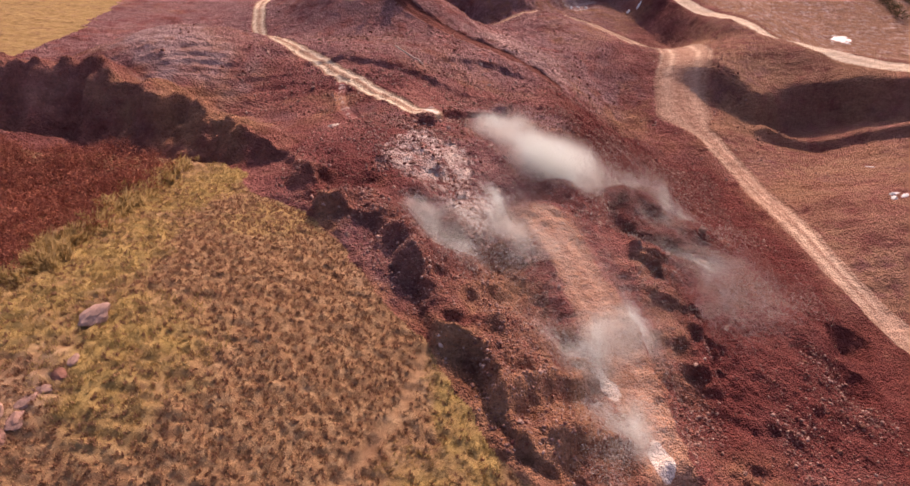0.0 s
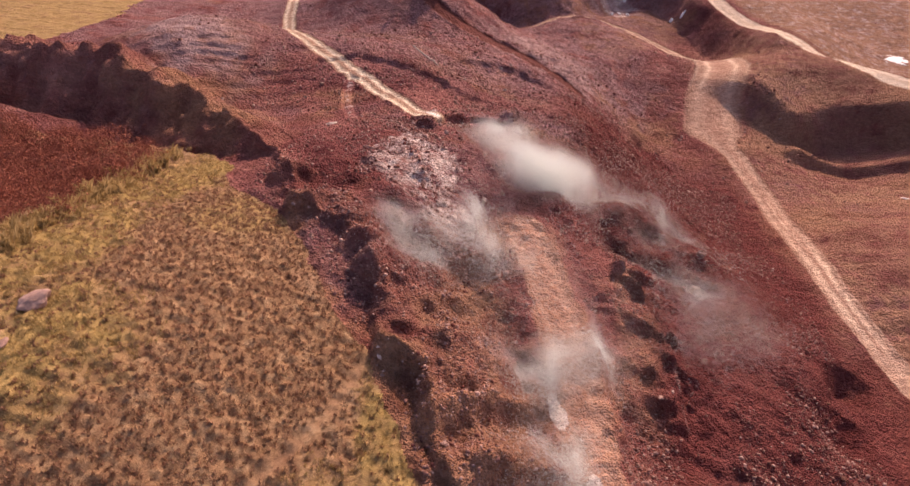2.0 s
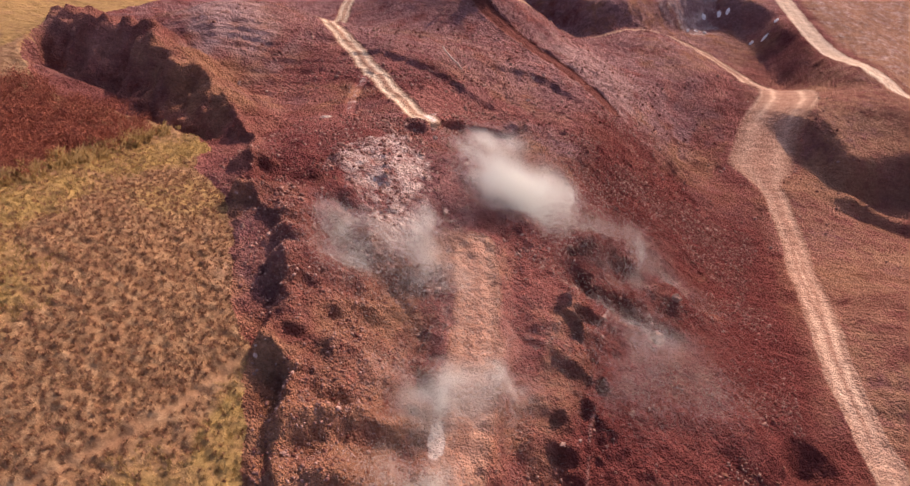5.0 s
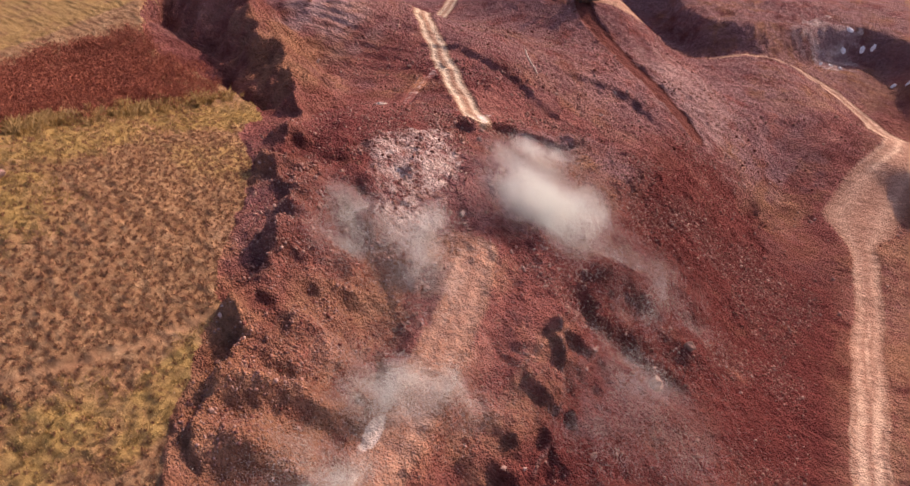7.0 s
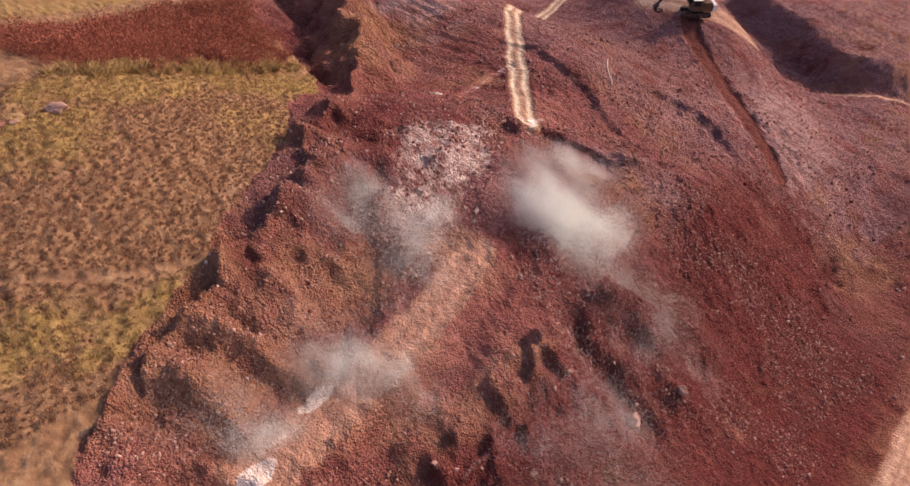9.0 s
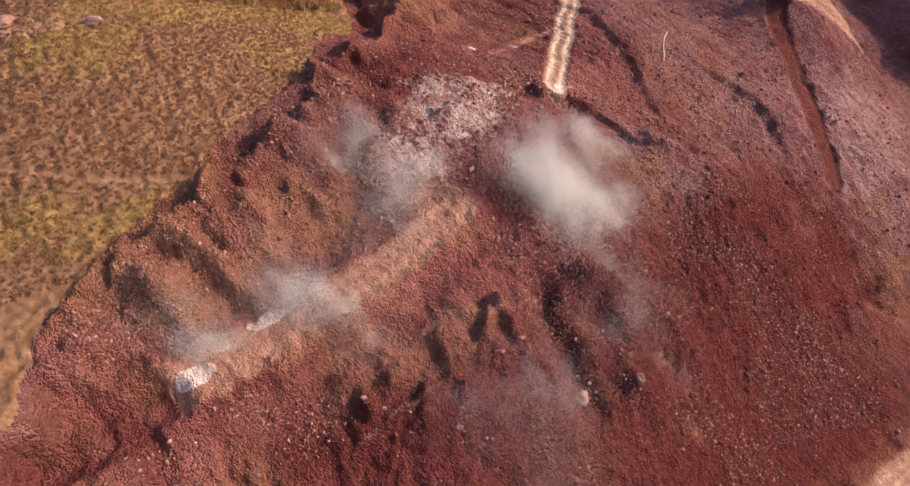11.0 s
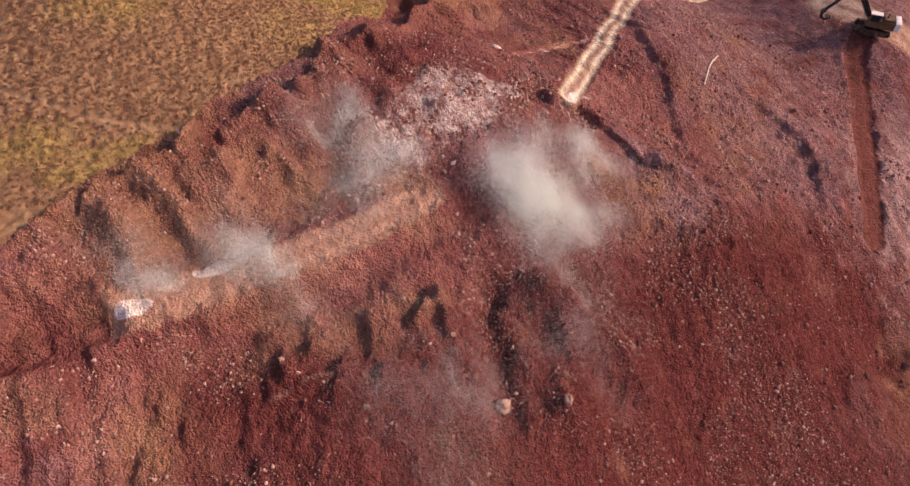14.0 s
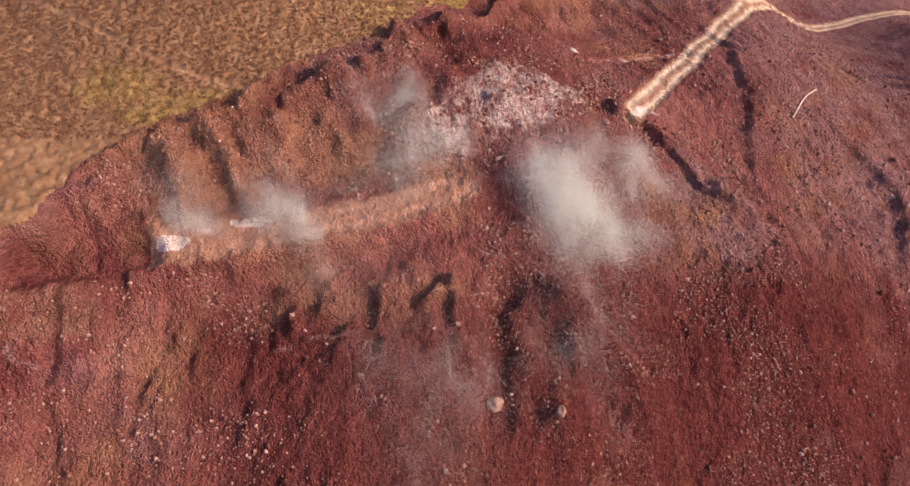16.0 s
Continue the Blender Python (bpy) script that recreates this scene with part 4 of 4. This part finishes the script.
# ---- excavator on the shelf ----
def build_excavator(x, y, heading):
    z = float(level([x], [y])[0])
    root = tagged(new("excavator"), "dusty white crawler excavator with its boom reaching forward on the shelf", "excavator")
    root.matrix_world = pose(x * S, y * S, z + 0.02, 0, 0, heading)
    for side in (-1.15, 1.15):
        bm = bmesh.new()
        ring = [(-1.9 + 0.0, 0.12), (-2.15, 0.45), (-1.9, 0.8), (1.9, 0.8), (2.15, 0.45), (1.9, 0.12)]
        left = [bm.verts.new((u, side - 0.3, v)) for u, v in ring]
        right = [bm.verts.new((u, side + 0.3, v)) for u, v in ring]
        bm.faces.new(left), bm.faces.new(right[::-1])
        for k in range(6):
            bm.faces.new((left[k], left[k - 1], right[k - 1], right[k]))
        bmesh.ops.recalc_face_normals(bm, faces=bm.faces[:])
        bmesh.ops.bevel(bm, geom=bm.edges[:], offset=0.05, segments=2, affect="EDGES")
        crawler = part("crawler_track", bm, RUBBER, root, "muddy steel crawler track")
        for u in (-1.8, -0.9, 0.0, 0.9, 1.8):
            part("roller", rod((u, side - 0.33, 0.42), (u, side + 0.33, 0.42), 0.24, sides=14), STEEL, crawler)
        for u in np.arange(-1.85, 1.9, 0.37):
            part("track_shoe", block(0.28, 0.62, 0.05, (u, side, 0.83), 0.01), STEEL, crawler)
    part("undercarriage", block(2.2, 1.8, 0.5, (0, 0, 0.6), 0.06), STEEL, root)
    part("slew_ring", rod((0, 0, 0.8), (0, 0, 1.05), 0.75, sides=24), STEEL, root)
    house = part("house", block(3.2, 2.6, 0.95, (-0.65, 0, 1.55), 0.1, 0.97), ORANGE, root)
    part("engine_hood", block(1.5, 2.3, 0.35, (-1.35, 0, 2.17), 0.1, 0.92), ORANGE, house)
    part("exhaust", rod((-1.0, 0.5, 2.3), (-1.0, 0.5, 2.85), 0.07), STEEL, house)
    part("handrail", rod((0.3, -1.2, 2.1), (-0.9, -1.2, 2.45), 0.03), STEEL, house)
    part("counterweight", block(0.75, 2.7, 1.05, (-2.45, 0, 1.6), 0.2, 0.95), PAINT, root, "rounded white counterweight")
    cab = part("cab", block(1.5, 1.0, 1.6, (0.45, 0.8, 1.95), 0.1, 0.9), ORANGE, root)
    part("cab_roof", block(1.45, 0.98, 0.1, (0.42, 0.8, 2.8), 0.04), PAINT, cab, "white cab roof")
    part("windscreen", block(0.04, 0.8, 1.1, (1.17, 0.8, 2.15), 0.01), GLASS, cab)
    part("side_window", block(1.0, 0.04, 0.75, (0.45, 1.30, 2.3), 0.01), GLASS, cab)
    part("side_window", block(1.0, 0.04, 0.75, (0.45, 0.31, 2.3), 0.01), GLASS, cab)

    def beam(name, a, b, wide, deep0, deep1, lab=""):
        a, b = Vector(a), Vector(b)
        bm = block(1, 1, 1, (0, 0, 0), 0)
        for v in bm.verts:
            d = deep0 if v.co.x < 0 else deep1
            v.co = Vector((v.co.x * (b - a).length, v.co.y * wide, v.co.z * d))
        bmesh.ops.bevel(bm, geom=bm.edges[:], offset=0.03, segments=1, affect="EDGES")
        axis = (b - a).normalized()
        turn = Matrix((axis, Vector((0, 1, 0)), axis.cross(Vector((0, 1, 0))))).transposed().to_4x4()
        bmesh.ops.transform(bm, matrix=Matrix.Translation((a + b) / 2) @ turn, verts=bm.verts[:])
        return part(name, bm, STEEL, root, lab)

    beam("boom", (0.7, -0.2, 1.6), (2.7, -0.2, 4.1), 0.42, 0.55, 0.75, "dark bent boom")
    beam("boom", (2.6, -0.2, 4.1), (5.0, -0.2, 4.0), 0.40, 0.75, 0.42, "dark bent boom")
    arm = beam("arm", (4.7, -0.2, 4.2), (6.3, -0.2, 1.7), 0.34, 0.55, 0.3)
    part("cylinder", rod((1.3, -0.2, 1.7), (2.7, -0.2, 3.6), 0.10), PAINT, root, "bright hydraulic cylinder")
    part("cylinder", rod((3.0, -0.2, 4.6), (4.7, -0.2, 4.55), 0.09), PAINT, root, "bright hydraulic cylinder")
    part("cylinder", rod((5.0, -0.2, 4.1), (6.1, -0.2, 2.4), 0.07), PAINT, arm, "bright hydraulic cylinder")
    bm = bmesh.new()
    outline = [(6.3, 1.8), (6.75, 1.3), (6.6, 0.7), (6.05, 0.45), (5.5, 0.75), (5.6, 0.9), (6.0, 0.75), (6.35, 1.0), (6.4, 1.4), (6.1, 1.7)]
    left = [bm.verts.new((u, -0.75, v)) for u, v in outline]
    right = [bm.verts.new((u, 0.35, v)) for u, v in outline]
    bm.faces.new(left), bm.faces.new(right[::-1])
    for k in range(len(outline)):
        bm.faces.new((left[k], left[k - 1], right[k - 1], right[k]))
    bmesh.ops.recalc_face_normals(bm, faces=bm.faces[:])
    bucket = part("bucket", bm, STEEL, root)
    for k in range(4):
        part("tooth", block(0.22, 0.1, 0.08, (5.42, -0.6 + 0.27 * k, 0.78), 0.01), STEEL, bucket)


build_excavator(-16.3, 178.3, 226)


# ---- small left-behind things ----
def tube(name, points, radius, material, label, category):
    """A pipe or cable that lies along places of the plan."""
    cu = bpy.data.curves.new(name, "CURVE")
    cu.dimensions, cu.bevel_depth, cu.bevel_resolution = "3D", radius, 2
    sp = cu.splines.new("POLY")
    line = rounded(points, 3)
    sp.points.add(len(line) - 1)
    high = level([q[0] for q in line], [q[1] for q in line])
    for q, (x, y), z in zip(sp.points, line, high):
        q.co = (x * S, y * S, z + radius * 1.2, 1)
    cu.materials.append(material)
    return tagged(new(name, cu), label, category)


tube("pipe", [(-14.3, 135.4), (-12.0, 131.8), (-9.0, 129.2), (-7.3, 127.6)], 0.09, PALE, "long pale curved pipe lying on the scraped ground", "pipe")


def sheet(name, x, y, rx, ry, turn, material, label, category, seed, thick=0.12):
    """A crumpled flat heap or sheet lying on the ground."""
    bm = bmesh.new()
    bmesh.ops.create_circle(bm, cap_ends=True, segments=22, radius=1)
    bmesh.ops.inset_region(bm, faces=bm.faces[:], thickness=0.35)
    bmesh.ops.triangulate(bm, faces=bm.faces[:])
    bmesh.ops.subdivide_edges(bm, edges=bm.edges[:], cuts=1)
    around = level(x + np.array([0, rx, -rx, 0, 0]) / S, y + np.array([0, 0, 0, rx, -rx]) / S)
    lower = float(around[0])
    sx, sy = (around[1] - around[2]) / (2 * rx), (around[3] - around[4]) / (2 * rx)
    ground_at = lambda a, b: lower + ((a - x) * sx + (b - y) * sy) * S
    c, s = math.cos(radians(turn)), math.sin(radians(turn))
    for v in bm.verts:
        k = 1 + 0.22 * noise.noise(v.co * 2.0 + Vector((seed, 0, 0)))
        u, w = v.co.x * rx * k, v.co.y * ry * k
        px, py = u * c - w * s, u * s + w * c
        inner = max(0.0, 1 - v.co.length)
        v.co = Vector((px, py, ground_at(x + px / S, y + py / S) - lower + 0.05 + thick * (inner + 0.6 * noise.noise(v.co * 3 + Vector((0, seed, 0))))))
    ext = bmesh.ops.extrude_face_region(bm, geom=bm.faces[:])
    bmesh.ops.translate(bm, vec=(0, 0, -0.12), verts=[g for g in ext["geom"] if isinstance(g, bmesh.types.BMVert)])
    bmesh.ops.recalc_face_normals(bm, faces=bm.faces[:])
    ob = part(name, bm, material, None)
    ob.matrix_world = pose(x * S, y * S, lower)
    return tagged(ob, label, category)


sheet("water_tank_cover", 143, 211, 3.4, 2.6, 20, WHITE, "round white sheet spread on the far field", "sheet", 1, 0.3)
for k in range(10):
    x, y = random.choice(((46, 252), (60, 261), (74, 245), (52, 249)))
    sheet("white_block", x + random.gauss(0, 4.5), y + random.gauss(0, 2.5), random.uniform(0.4, 0.9), random.uniform(0.3, 0.5), random.uniform(0, 180), WHITE, "bright white lump of rubble at the far bank", "rubble", 10 + k, 0.5)
for k, (x, y) in enumerate(((93, 98), (94.2, 96.5), (92, 96.2), (100, 116), (131, 154))):
    sheet("scrap_sheet", x, y, 0.6, 0.32, 37 * k, WHITE, "crumpled whitish scrap lying on the dirt", "scrap", 30 + k, 0.35)


sheet("scrap_sheet", -21.3, 89.6, 0.7, 0.4, 25, PALE, "pale dusty scrap beside the dirt track", "scrap", 44, 0.3)


# ---- drifting dust: fine lit grains hanging over the ground ----
def make_dust():
    m = Nodes("pale_dust_grains", 1.0)
    m.bsdf.inputs["Specular IOR Level"].default_value = 0.0
    shine = m.tree.nodes.new("ShaderNodeBsdfTranslucent")
    blend = m.tree.nodes.new("ShaderNodeMixShader")
    blend.inputs[0].default_value = 0.5
    shine.inputs[0].default_value = (0.78, 0.82, 0.78, 1)
    m.tree.links.new(m.bsdf.outputs[0], blend.inputs[1])
    m.tree.links.new(shine.outputs[0], blend.inputs[2])
    m.tree.links.new(blend.outputs[0], m.tree.nodes["Material Output"].inputs[0])
    return m.done((0.78, 0.82, 0.78))


DUST = make_dust()


def dust(label, puffs, grain=0.021):
    """puffs: x, y, height over the ground, reach across, along and up, grains."""
    spots = []
    for x, y, up, rx, ry, rz, n in puffs:
        n = int(n * 1.75)
        core = rng.normal(0, 0.42, (n, 3))
        lobes = rng.normal(0, 0.55, (14, 3))
        pick = np.minimum(13, (14 * rng.uniform(size=n) ** 1.9).astype(int))
        core = core * rng.uniform(0.35, 0.8, 14)[pick][:, None] + lobes[pick] * rng.uniform(0.35, 1.0, (n, 1))
        px, py = x + core[:, 0] * rx, y + core[:, 1] * ry
        px, py = px + 0.5 * wash(px / 2.5, py / 2.5, 501) + rng.normal(0, 0.25, n), py + 0.5 * wash(px / 2.5, py / 2.5, 502) + rng.normal(0, 0.25, n)
        ground = level(px, py)
        high = np.abs(up * S + core[:, 2] * rz * S + rng.normal(0, 0.3, n)) + 0.05
        spots.append(np.stack([px * S, py * S, ground + high], -1))
    spots = np.concatenate(spots)
    flake = np.array([[1, 0, 0], [-0.5, 0.87, 0], [-0.5, -0.87, 0]]), np.array([[0, 1, 2]])
    v, f = scatter(*flake, spots, grain * rng.uniform(0.6, 1.3, len(spots)))
    tagged(new("dust_cloud", mesh_of("dust_cloud", v, f, DUST)), label, "dust", kind="stuff")


dust("dense pale dust cloud hanging over the slope", [(15.5, 81.0, 2.8, 9.5, 9.0, 3.8, 150000), (20, 88, 1.8, 7, 7, 2.6, 26000), (10, 91, 2.4, 6, 6, 2.8, 26000)])
dust("thin pale dust drifting over the bench", [(17.5, 41, 2.0, 7.0, 6.5, 3.2, 46000), (17, 30, 1.5, 5, 5, 2.0, 20000)], 0.017)
dust("thin pale dust drifting over the lower slope", [(41, 60, 2.0, 13, 12, 3, 60000), (35, 78, 1.6, 6, 9, 2.4, 22000)], 0.013)
dust("faint veil of dust over the whole slope", [(18, 52, 1.5, 16, 22, 4, 44000), (28, 82, 1.5, 16, 16, 4, 26000)], 0.014)
dust("thin pale dust drifting over the rubble patch", [(7, 59, 1.6, 6.5, 7, 2.6, 38000), (0, 57, 1.4, 5.5, 7, 2.4, 30000)], 0.016)
